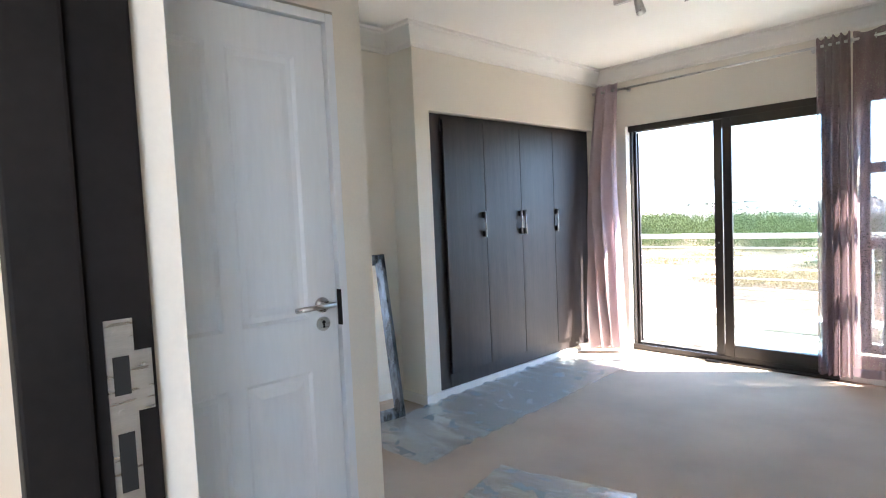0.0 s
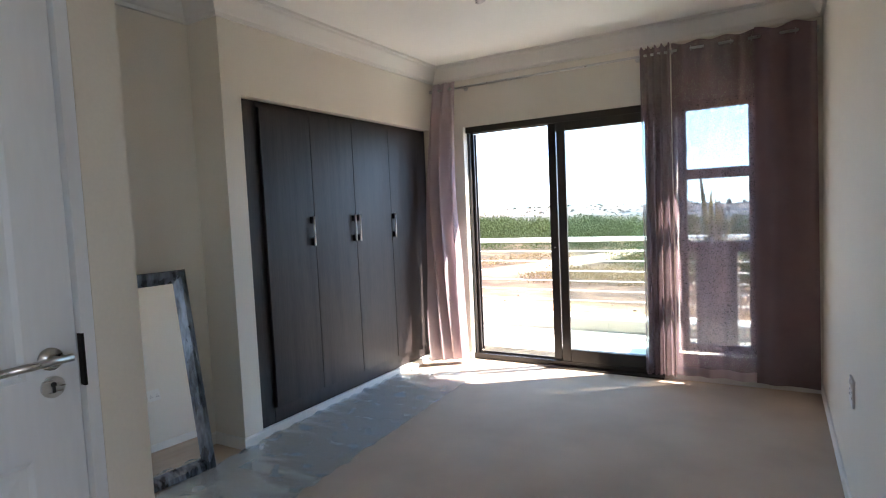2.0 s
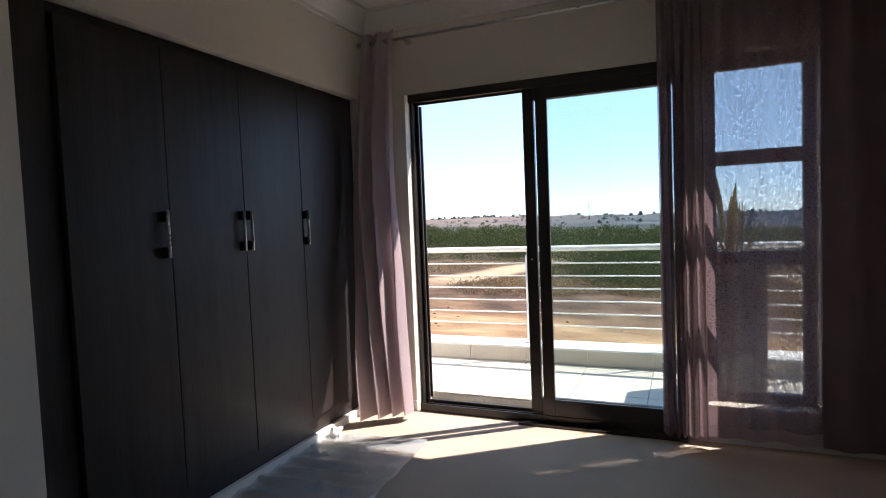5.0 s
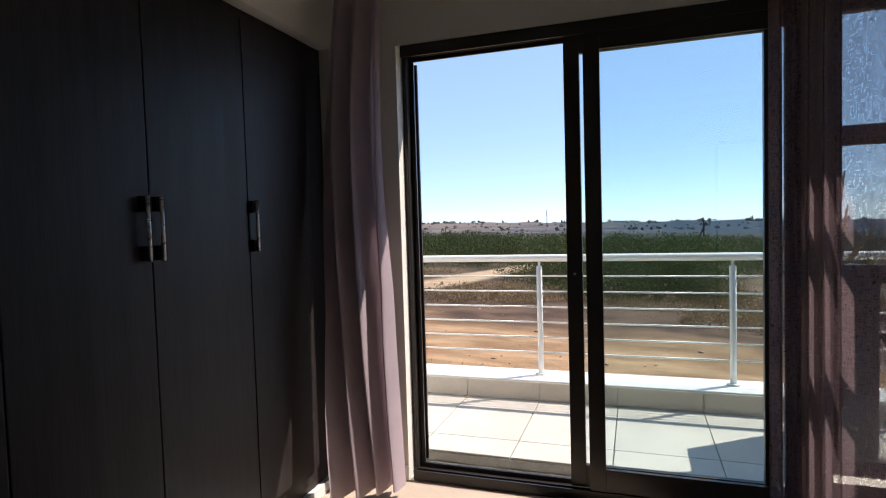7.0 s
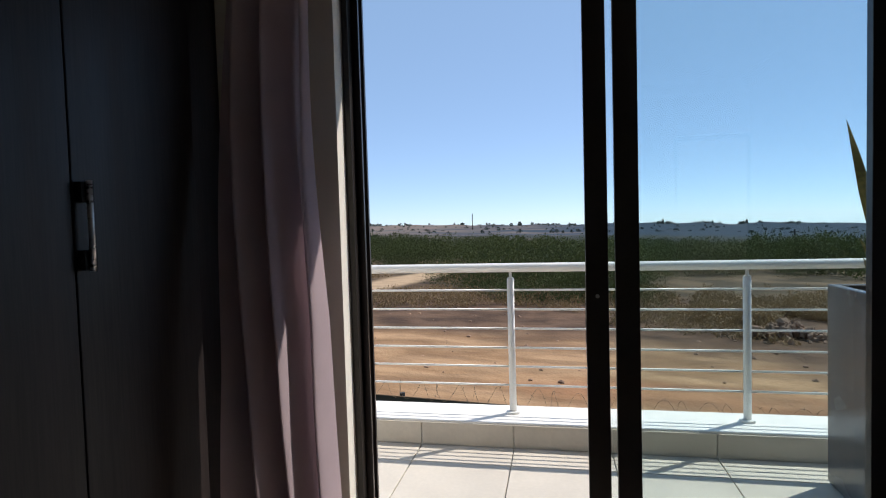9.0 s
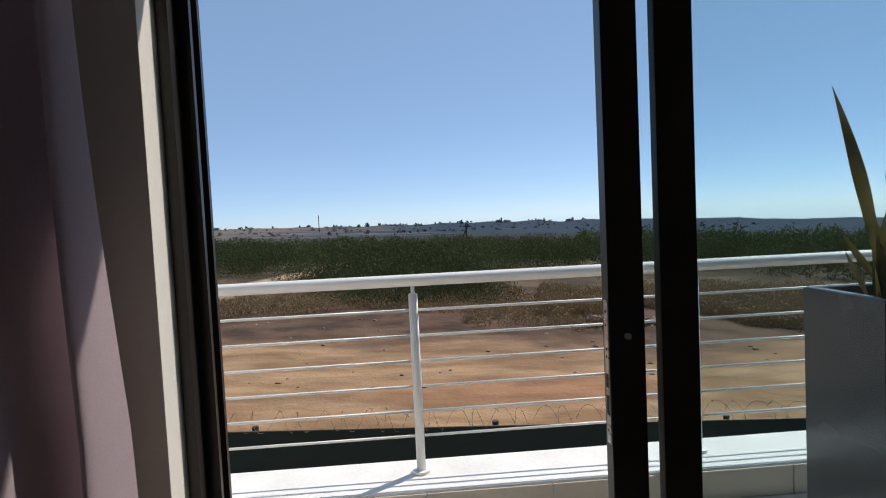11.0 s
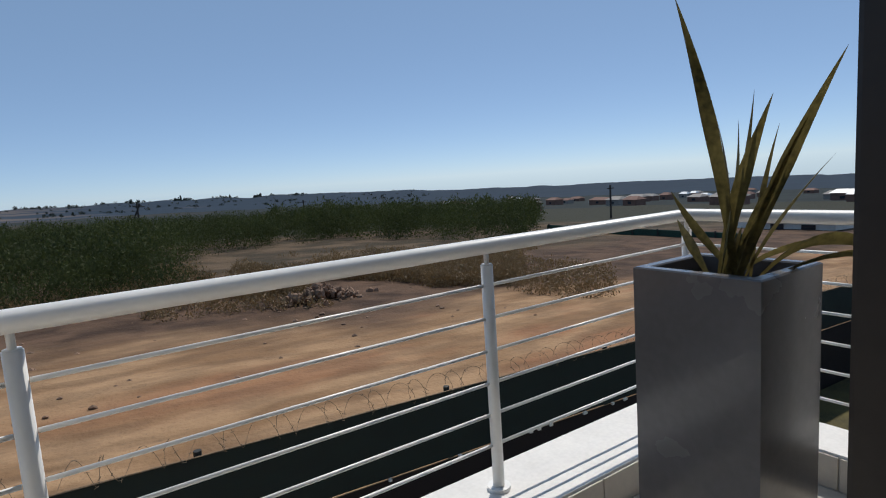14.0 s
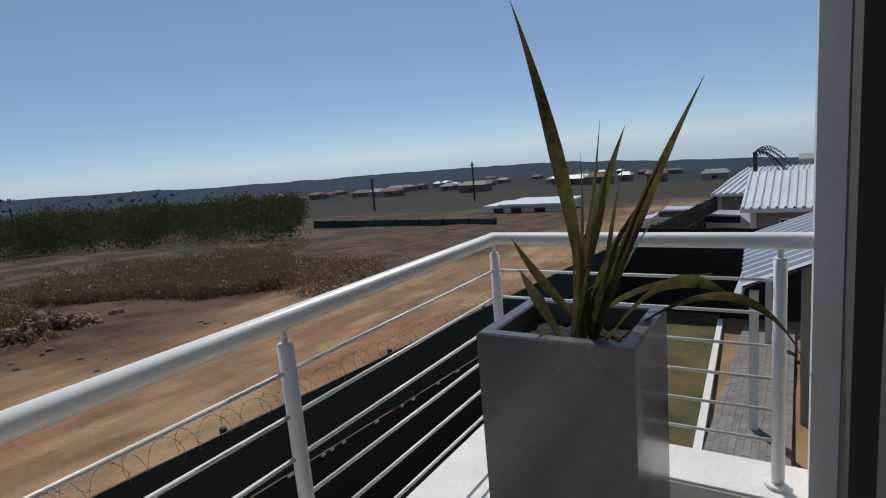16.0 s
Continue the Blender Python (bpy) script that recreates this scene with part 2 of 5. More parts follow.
def groundmat():
    m = bpy.data.materials.new("bare_soil")
    m.use_nodes = True
    n, l = m.node_tree.nodes, m.node_tree.links
    p = n["Principled BSDF"]
    geo, sep = n.new("ShaderNodeNewGeometry"), n.new("ShaderNodeSeparateXYZ")
    l.new(geo.outputs["Position"], sep.inputs[0])

    def noise_at(scale, detail=6, sx=1.0, sy=1.0):
        t, mp = n.new("ShaderNodeTexNoise"), n.new("ShaderNodeMapping")
        mp.inputs["Scale"].default_value = (sx, sy, 1)
        t.inputs["Scale"].default_value, t.inputs["Detail"].default_value = scale, detail
        l.new(geo.outputs["Position"], mp.inputs[0]), l.new(mp.outputs[0], t.inputs[0])
        return t.outputs[0]

    def math(op, a, b):
        t = n.new("ShaderNodeMath")
        t.operation = op
        for k, v in enumerate((a, b)):
            if isinstance(v, (int, float)):
                t.inputs[k].default_value = v
            else:
                l.new(v, t.inputs[k])
        return t.outputs[0]

    def blend(f, a, b):
        t = n.new("ShaderNodeMix")
        t.data_type = "RGBA"
        l.new(f, t.inputs[0])
        for k, v in ((6, a), (7, b)):
            if isinstance(v, tuple):
                t.inputs[k].default_value = (*v, 1)
            else:
                l.new(v, t.inputs[k])
        return t.outputs[2]

    def step(v, lo, hi):
        t = n.new("ShaderNodeMapRange")
        t.interpolation_type = "SMOOTHSTEP"
        t.inputs[1].default_value, t.inputs[2].default_value = lo, hi
        l.new(v, t.inputs[0])
        return t.outputs[0]

    wob = math("MULTIPLY", math("SUBTRACT", noise_at(0.12, 5), 0.5), 16.0)
    far = math("ADD", math("ADD", sep.outputs[1], math("MULTIPLY", sep.outputs[0], 0.12)), wob)
    sand = blend(step(noise_at(0.35, 7, 1.0, 2.5), 0.35, 0.65), (0.25, 0.145, 0.075), (0.4, 0.25, 0.138))
    red = step(noise_at(0.16, 6, 0.7, 1.6), 0.56, 0.68)
    patch = math("ADD", math("POWER", math("MULTIPLY", math("ADD", sep.outputs[0], -4.2), 0.22), 2.0), math("POWER", math("MULTIPLY", math("ADD", sep.outputs[1], -13.4), 0.75), 2.0))
    red = math("MAXIMUM", red, math("MULTIPLY", math("SUBTRACT", 1.0, step(math("ADD", patch, math("MULTIPLY", noise_at(0.9, 6), 1.6)), 0.8, 2.2)), 0.8))
    sand = blend(math("MULTIPLY", red, 0.75), sand, (0.29, 0.13, 0.065))
    dirt = blend(step(noise_at(0.6, 8), 0.35, 0.65), (0.055, 0.033, 0.022), (0.13, 0.078, 0.05))
    dry = blend(step(noise_at(0.25, 8), 0.4, 0.62), (0.045, 0.036, 0.022), (0.13, 0.09, 0.055))
    c = blend(step(far, 17.0, 22.0), sand, dirt)
    c = blend(step(far, 31.0, 40.0), c, dry)
    c = blend(step(far, 66.0, 80.0), c, (0.03, 0.033, 0.02))
    c = blend(step(math("ADD", sep.outputs[0], wob), 52.0, 72.0), c, (0.035, 0.035, 0.022))
    trail = math("ABSOLUTE", math("ADD", math("ADD", sep.outputs[0], math("MULTIPLY", sep.outputs[1], -0.174)), math("ADD", math("MULTIPLY", wob, 0.1), 18.0)), 0.0)
    intr = math("MULTIPLY", math("SUBTRACT", 1.0, step(trail, 0.9, 2.2)), step(sep.outputs[1], 26.0, 34.0))
    c = blend(intr, c, (0.42, 0.3, 0.19))
    mott = step(noise_at(1.1, 9, 0.6, 1.5), 0.42, 0.62)
    near = math("SUBTRACT", 1.0, step(far, 55.0, 75.0))
    c = blend(math("MULTIPLY", math("MULTIPLY", mott, 0.3), near), c, (0.09, 0.058, 0.038))
    speck = step(noise_at(6.0, 4), 0.62, 0.75)
    c = blend(math("MULTIPLY", math("MULTIPLY", speck, 0.35), near), c, (0.14, 0.1, 0.07))
    l.new(c, p.inputs["Base Color"])
    p.inputs["Roughness"].default_value, p.inputs["Specular IOR Level"].default_value = 0.95, 0.15
    bp = n.new("ShaderNodeBump")
    bp.inputs["Strength"].default_value, bp.inputs["Distance"].default_value = 0.9, 0.12
    l.new(math("ADD", noise_at(1.3, 8), math("MULTIPLY", noise_at(9.0, 5), 0.3)), bp.inputs["Height"]), l.new(bp.outputs[0], p.inputs["Normal"])
    return m


GROUND = groundmat()
LAWN = mat("patchy_lawn", (0.05, 0.048, 0.012), 0.95, 0.4, 1.2, 40, 0.8, tint=(0.115, 0.092, 0.026), depth=0.03)


# Paints aerial haze into far terrain as a faint bluish emission.
def hillmat(name, base, haze_glow, strength):
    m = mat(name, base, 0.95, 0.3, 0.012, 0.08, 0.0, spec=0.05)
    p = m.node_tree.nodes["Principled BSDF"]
    p.inputs["Emission Color"].default_value, p.inputs["Emission Strength"].default_value = (*haze_glow, 1), strength
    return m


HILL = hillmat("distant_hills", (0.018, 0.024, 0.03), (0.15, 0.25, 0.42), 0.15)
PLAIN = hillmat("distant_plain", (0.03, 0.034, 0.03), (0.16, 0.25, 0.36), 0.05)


def tan_west(m, tan):
    """Dry tan soil on the western part of the backdrop, with a ragged border."""
    n, l = m.node_tree.nodes, m.node_tree.links
    p = n["Principled BSDF"]
    old = p.inputs["Base Color"].links[0].from_socket
    geo, sep, noi, ma, mr, mx = (n.new("ShaderNode" + k) for k in ("NewGeometry", "SeparateXYZ", "TexNoise", "Math", "MapRange", "Mix"))
    noi.inputs["Scale"].default_value = 0.006
    ma.operation = "MULTIPLY_ADD"
    ma.inputs[1].default_value = 1400.0
    mr.inputs[1].default_value, mr.inputs[2].default_value, mr.inputs[3].default_value, mr.inputs[4].default_value = 250.0, 750.0, 1.0, 0.0
    mx.data_type = "RGBA"
    mx.inputs[7].default_value = (*tan, 1)
    l.new(geo.outputs["Position"], sep.inputs[0]), l.new(geo.outputs["Position"], noi.inputs[0])
    l.new(noi.outputs[0], ma.inputs[0]), l.new(sep.outputs[0], ma.inputs[2]), l.new(ma.outputs[0], mr.inputs[0])
    l.new(mr.outputs[0], mx.inputs[0]), l.new(old, mx.inputs[6]), l.new(mx.outputs[2], p.inputs["Base Color"])


tan_west(HILL, (0.15, 0.105, 0.07))
tan_west(PLAIN, (0.12, 0.09, 0.06))


# Mesh helpers.
def mesh_object(name, bm, material, smooth=False):
    me = bpy.data.meshes.new(name)
    bm.to_mesh(me)
    bm.free()
    me.materials.append(material)
    if smooth:
        for f in me.polygons:
            f.use_smooth = True
    return new(name, me)


def part(name, bm, material, parent, label="", smooth=False):
    ob = mesh_object(name, bm, material, smooth)
    ob.parent = parent
    if label:
        ob["label"] = label
    return ob


def thing(name, at, label, category, group="", kind=""):
    ob = new(name)
    ob.location = at
    ob.empty_display_size = 0.1
    bpy.context.view_layer.update()
    return tagged(ob, label, category, group, kind)


def put(ob, parent):
    """Parents ob under parent and keeps the place at which it was built."""
    ob.parent = parent
    o, at = parent, Vector()
    while o:
        at = at + o.location
        o = o.parent
    ob.location = Vector(ob.location) - at
    return ob


def wpart(name, bm, material, parent, label="", smooth=False):
    """A part whose bmesh is laid out in the world."""
    return put(part(name, bm, material, None, label, smooth), parent)


def box(bm, x0, x1, y0, y1, z0, z1, bevel=0.0):
    r = bmesh.ops.create_cube(bm, size=1, matrix=Matrix.LocRotScale(((x0 + x1) / 2, (y0 + y1) / 2, (z0 + z1) / 2), None, (abs(x1 - x0), abs(y1 - y0), abs(z1 - z0))))
    if bevel:
        es = list({e for v in r["verts"] for e in v.link_edges})
        bmesh.ops.bevel(bm, geom=es, offset=bevel, segments=2, affect="EDGES", profile=0.7)
    return bm


def boxes(*rows, bevel=0.0):
    bm = bmesh.new()
    for r in rows:
        box(bm, *r, bevel=bevel)
    return bm


def rod(bm, a, b, r, seg=12, r2=None):
    a, b = Vector(a), Vector(b)
    d = b - a
    m = Matrix.Translation((a + b) / 2) @ d.to_track_quat("Z", "Y").to_matrix().to_4x4()
    bmesh.ops.create_cone(bm, cap_ends=True, segments=seg, radius1=r, radius2=r if r2 is None else r2, depth=d.length, matrix=m)
    return bm


def rods(*rows, seg=12):
    bm = bmesh.new()
    for r in rows:
        rod(bm, *r, seg=seg)
    return bm


def structure(name, bm, material, label, category, smooth=False):
    return tagged(mesh_object(name, bm, material, smooth), label, category, kind="structure")


def sweep(bm, profile, path):
    """A profile of (out, z) pairs swept along path points (x, y, out x, out y), mitred by hand through the out direction."""
    rings = [[bm.verts.new((x + ox * o, y + oy * o, z)) for o, z in profile] for x, y, ox, oy in path]
    for a, b in zip(rings, rings[1:]):
        for k in range(len(profile) - 1):
            bm.faces.new((a[k], a[k + 1], b[k + 1], b[k]))
    bmesh.ops.recalc_face_normals(bm, faces=bm.faces)
    return bm


# ---- the room ----
CZ = 2.62
EAST, ALC, PART_X, SOUTH = 2.953, -0.26, 1.195, -4.65
structure("floor", boxes((-0.9, 5.0, -7.6, 0.0, -0.25, 0.0)), CARPET, "beige short-pile carpet laid wall to wall", "floor")
structure("ceiling", boxes((-0.9, 5.0, -7.6, 0.25, CZ, CZ + 0.15)), CEIL, "plain white painted ceiling", "ceiling")
# Cupboard wall with its niche, the pier and the wall behind the mirror.
structure("wall_west", boxes((-0.9, 0, -2.32, -2.185, 0, CZ), (-0.9, 0, -0.099, 0, 0, CZ), (-0.9, 0, -2.185, -0.099, 2.07, CZ), (-0.9, -0.62, -2.185, -0.099, 0, 2.07)), WALL, "cream painted wall with a cupboard niche", "wall")
structure("wall_alcove", boxes((-0.9, ALC, -3.61, -2.32, 0, CZ)), WALL, "cream painted alcove wall behind the mirror", "wall")
structure("wall_bathroom", boxes((-0.9, PART_X, -3.73, -3.61, 0, CZ)), WALL, "cream painted wall beside the alcove", "wall")
DY0, DY1, DTOP = -4.555, -3.768, 2.03
structure("wall_partition", boxes((PART_X - 0.11, PART_X, SOUTH, DY0 - 0.035, 0, CZ), (PART_X - 0.11, PART_X, DY0 - 0.035, -3.73, DTOP + 0.045, CZ)), WALL, "cream painted partition wall with a door", "wall")
structure("wall_south", boxes((PART_X - 0.11, 2.22, -4.81, SOUTH, 0, CZ), (2.22, 3.02, -4.81, SOUTH, 2.09, CZ), (3.02, 5.0, -4.81, SOUTH, 0, CZ)), WALL, "cream painted wall with the entrance opening", "wall")
structure("wall_east", boxes((EAST, EAST + 0.22, SOUTH, 0, 0, CZ)), WALL, "cream painted wall with a socket", "wall")
# The unseen east opening is added to let extra sky light in.
structure("wall_hall", boxes((0.9, 5.0, -7.6, -7.45, 0, CZ), (4.85, 5.0, -7.45, -6.6, 0, CZ), (4.85, 5.0, -5.6, -4.81, 0, CZ), (4.85, 5.0, -6.6, -5.6, 0, 1.0), (4.85, 5.0, -6.6, -5.6, 2.3, CZ), (0.9, 1.05, -7.45, -4.81, 0, CZ)), WALL, "cream painted walls of the landing with an added light opening", "wall")
# Garden-side wall: the sliding door's and the window's openings.
OX0, OX1, OZ = 0.294, 1.95, 2.074
WX0, WX1, WZ0, WZ1 = 2.055, 2.575, 0.2, 2.074
YO = 0.24
structure("wall_north", boxes((-3.2, OX0, 0, YO, -0.25, CZ), (OX1, WX0, 0, YO, -0.25, CZ), (WX1, EAST + 0.22, 0, YO, -0.25, CZ), (OX0, OX1, 0, YO, OZ, CZ), (WX0, WX1, 0, YO, WZ1, CZ), (WX0, WX1, 0, YO, -0.25, WZ0), (OX0, OX1, 0.0, YO, -0.25, 0.0)), WALL, "cream painted outer wall with door and window openings", "wall")
structure("wall_nib", boxes((2.93, 3.2, YO, 0.318, -0.25, 3.2)), PLAST, "off-white plastered corner pier", "wall")
# Thin dark taupe sheets over the outer wall face and the reveals.
structure("wall_facade", boxes((OX1, WX0, YO + 0.0005, YO + 0.008, 0.061, 3.2), (WX1, 2.929, YO + 0.0005, YO + 0.008, 0.061, 3.2), (WX0 - 0.01, WX1 + 0.01, YO + 0.0005, YO + 0.008, WZ1 + 0.01, 3.2), (OX0, OX1 + 0.01, YO + 0.0005, YO + 0.008, OZ + 0.01, 3.2)), FACADE, "dark taupe sheet over the outside wall face", "wall")
structure("window_liner", boxes((WX1 - 0.006, WX1 - 0.0005, 0.152, YO + 0.008, WZ0 + 0.001, WZ1 - 0.001), (WX0 + 0.0005, WX0 + 0.006, 0.152, YO + 0.008, WZ0 + 0.001, WZ1 - 0.001), (WX0 + 0.006, WX1 - 0.006, 0.152, YO + 0.008, WZ1 - 0.006, WZ1 - 0.0005)), FACADE, "dark taupe sheet lining the window reveal", "trim")
structure("door_liner", boxes((OX1 - 0.006, OX1 - 0.0005, 0.113, YO + 0.008, 0.062, OZ - 0.001)), FACADE, "dark taupe sheet lining the door reveal", "trim")
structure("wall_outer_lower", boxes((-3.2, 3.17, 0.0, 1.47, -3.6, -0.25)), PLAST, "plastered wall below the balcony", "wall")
structure("roof_slab", boxes((-3.2, 5.1, -7.7, 0.3, CZ + 0.15, CZ + 0.5)), PLAST, "concrete roof slab", "roof")
# Cornice.
PROF = [(0.0, 2.485), (0.018, 2.485), (0.022, 2.505), (0.035, 2.515), (0.06, 2.55), (0.085, 2.585), (0.09, 2.6), (0.11, 2.603), (0.112, 2.62)]
bm = bmesh.new()
sweep(bm, PROF, [(2.22, SOUTH, 0, 1), (PART_X, SOUTH, 1, 1), (PART_X, -3.61, 1, 1), (ALC, -3.61, 1, 1), (ALC, -2.32, 1, -1), (0, -2.32, 1, -1), (0, 0, 1, -1), (EAST, 0, -1, -1), (EAST, SOUTH, -1, 1), (2.22, SOUTH, 0, 1)])
structure("cornice", bm, CORN, "white moulded gypsum cornice", "cornice")
# Baseboards.
BB = [(0.0, 0.0), (0.012, 0.0), (0.012, 0.06), (0.008, 0.068), (0.0, 0.07)]
for p in ([(PART_X, -3.733, 1, 0), (PART_X, -3.61, 1, 1), (ALC, -3.61, 1, 1), (ALC, -2.32, 1, -1), (0, -2.32, 1, -1), (0, -2.185, 1, 0)], [(0, -0.099, 1, 0), (0, 0, 1, -1), (OX0, 0, 0, -1)], [(OX1, 0, 0, -1), (EAST, 0, -1, -1), (EAST, SOUTH, -1, 0)]):
    bm = bmesh.new()
    sweep(bm, BB, p)
    structure("baseboard", bm, TRIM, "white painted low skirting board", "baseboard")


# Closed white panel door in the partition.
def panel_door():
    d = tagged(new("door_1"), "closed white four-panel interior door in a white frame", "door", kind="structure")
    d.location = (PART_X, DY0, 0)
    bpy.context.view_layer.update()
    x1 = PART_X - 0.012
    x0 = x1 - 0.04
    leaf = bmesh.new()
    ya, yb, ym = DY0 + 0.003, DY1 - 0.003, (DY0 + DY1) / 2
    st, mu = 0.115, 0.06
    # Stiles, mullion and rails, with the panels let in between them.
    zs = [0.006, 0.19, 0.8, 0.99, 1.9, DTOP - 0.003]
    box(leaf, x0, x1, ya, ya + st, zs[0], zs[5]), box(leaf, x0, x1, yb - st, yb, zs[0], zs[5])
    for a, b in ((zs[0], zs[1]), (zs[2], zs[3]), (zs[4], zs[5])):
        box(leaf, x0, x1, ya + st, yb - st, a, b)
    for a, b in ((zs[1], zs[2]), (zs[3], zs[4])):
        box(leaf, x0, x1, ym - mu / 2, ym + mu / 2, a, b)
    lf = wpart("door_leaf", leaf, DOORW, d)
    for a, b in ((zs[1], zs[2]), (zs[3], zs[4])):
        for p, q in ((ya + st, ym - mu / 2), (ym + mu / 2, yb - st)):
            bm = bmesh.new()
            ring = lambda o, x: [bm.verts.new((x, y, z)) for y, z in ((p + o, a + o), (q - o, a + o), (q - o, b - o), (p + o, b - o))]
            rs = [ring(0, x1), ring(0.012, x1 - 0.008), ring(0.03, x1 - 0.008), ring(0.055, x1 - 0.002)]
            for u, v in zip(rs, rs[1:]):
                for k in range(4):
                    bm.faces.new((u[k], u[(k + 1) % 4], v[(k + 1) % 4], v[k]))
            bm.faces.new(rs[-1])
            bmesh.ops.recalc_face_normals(bm, faces=bm.faces)
            wpart("panel", bm, DOORW, d)
    w = 0.032
    fr = boxes((PART_X - 0.115, PART_X + 0.012, DY0 - w, DY0, 0, DTOP + w), (PART_X - 0.115, PART_X + 0.012, DY1, DY1 + w, 0, DTOP + w), (PART_X - 0.115, PART_X + 0.012, DY0, DY1, DTOP, DTOP + w), bevel=0.004)
    wpart("door_frame", fr, DOORW, d, "white painted steel frame")
    hy = DY1 - 0.065
    h = bmesh.new()
    rod(h, (x1, hy, 1.03), (x1 + 0.009, hy, 1.03), 0.027, 24)
    rod(h, (x1 + 0.009, hy, 1.03), (x1 + 0.048, hy, 1.03), 0.0095, 14)
    rod(h, (x1 + 0.045, hy + 0.03, 1.031), (x1 + 0.045, hy - 0.125, 1.028), 0.0095, 14)
    wpart("door_handle", h, STEEL, d, "brushed steel lever handle", True)
    wpart("escutcheon", rods(((x1, hy, 0.962), (x1 + 0.008, hy, 0.962), 0.026), seg=24), STEEL, d, "round steel keyhole plate")
    k = boxes((x1 + 0.0085, x1 + 0.0095, hy - 0.0035, hy + 0.0035, 0.948, 0.966))
    rod(k, (x1 + 0.0082, hy, 0.968), (x1 + 0.0097, hy, 0.968), 0.0065, 12)
    wpart("keyhole", k, BLACK, d)
    wpart("strike_plate", boxes((x1 + 0.004, PART_X + 0.0135, DY1 - 0.002, DY1 + 0.004, 0.95, 1.08)), DARKF, d, "dark lock strike in the frame")
    return d


panel_door()


# Dark steel frame of the entrance with its strike plate.
def entry_frame():
    f = tagged(new("door_2"), "dark steel entrance door frame with a steel strike plate", "door frame", kind="structure")
    f.location = (2.22, -4.75, 0)
    bpy.context.view_layer.update()
    for nm, rows in (("jamb", ((2.222, 2.262, -4.83, -4.765, 0, 2.05), (2.222, 2.243, -4.765, -4.695, 0, 2.05))), ("jamb", ((2.98, 3.018, -4.83, -4.765, 0, 2.05), (2.995, 3.018, -4.765, -4.695, 0, 2.05))), ("head", ((2.222, 3.018, -4.83, -4.765, 2.05, 2.088), (2.222, 3.018, -4.765, -4.695, 2.066, 2.088)))):
        wpart(nm, boxes(*rows, bevel=0.004), DARKF, f)
    p = boxes((2.2435, 2.246, -4.747, -4.718, 0.985, 1.228), (2.2435, 2.246, -4.718, -4.7, 1.12, 1.19))
    sp = wpart("strike_plate", p, STEEL, f, "scratched steel strike plate")
    for z0, z1 in ((1.03, 1.098), (1.142, 1.186)):
        wpart("lock_slot", boxes((2.2455, 2.2467, -4.741, -4.724, z0, z1)), BLACK, f)
    for z in (1.213, 1.122, 1.005):
        wpart("screw", rods(((2.2455, -4.735, z), (2.2475, -4.735, z), 0.004)), STEEL, f)


entry_frame()


# Built-in cupboard.
def cupboard():
    c = thing("built_in_cupboard", (-0.3, -1.14, 0.0), "dark wenge built-in cupboard with four tall hinged doors", "cupboard")
    ya, yb, X = -2.184, -0.1, -0.05
    wpart("body", boxes((-0.6, X - 0.004, ya + 0.002, ya + 0.02, 0.05, 2.068), (-0.6, X - 0.004, yb - 0.02, yb - 0.002, 0.05, 2.068), (-0.6, -0.585, ya + 0.02, yb - 0.02, 0.05, 2.068), (-0.585, X - 0.03, ya + 0.02, yb - 0.02, 0.05, 0.07), (-0.585, X - 0.03, ya + 0.02, yb - 0.02, 2.05, 2.068)), WENGE, c)
    wpart("side_filler", boxes((X - 0.03, X - 0.004, ya + 0.02, -2.036, 0.052, 2.066), bevel=0.002), WENGE, c)
    wpart("side_filler", boxes((X - 0.03, X - 0.004, -0.268, yb - 0.02, 0.052, 2.066), bevel=0.002), WENGE, c)
    wpart("kickboard", boxes((X - 0.03, X - 0.002, -2.035, -0.27, 0.052, 0.15), bevel=0.002), WENGE, c)
    wpart("top_rail", boxes((X - 0.03, X - 0.002, -2.035, -0.27, 2.03, 2.066), bevel=0.002), WENGE, c)
    wpart("plinth", boxes((-0.6, -0.03, ya + 0.002, yb - 0.002, 0.001, 0.05)), TRIM, c, "white painted plinth strip")
    edges = (-2.032, -1.6, -1.158, -0.7, -0.272)
    for k in range(4):
        a, b = edges[k] + 0.002, edges[k + 1] - 0.002
        door = wpart("cupboard_door", boxes((X - 0.002, X + 0.02, a, b, 0.154, 2.026), bevel=0.003), WENGE, c)
        hy = b - 0.026 if k < 2 else a + 0.022
        put(part("handle_bar", rods(((X + 0.042, hy, 1.15), (X + 0.042, hy, 1.347), 0.0065)), STEEL, None, "slim chrome bar handle", True), door)
        for z in (1.175, 1.322):
            put(part("handle_mount", boxes((X + 0.02, X + 0.038, hy - 0.017, hy + 0.017, z - 0.022, z + 0.022), bevel=0.002), DARKF, None, "square dark handle mount"), door)


cupboard()


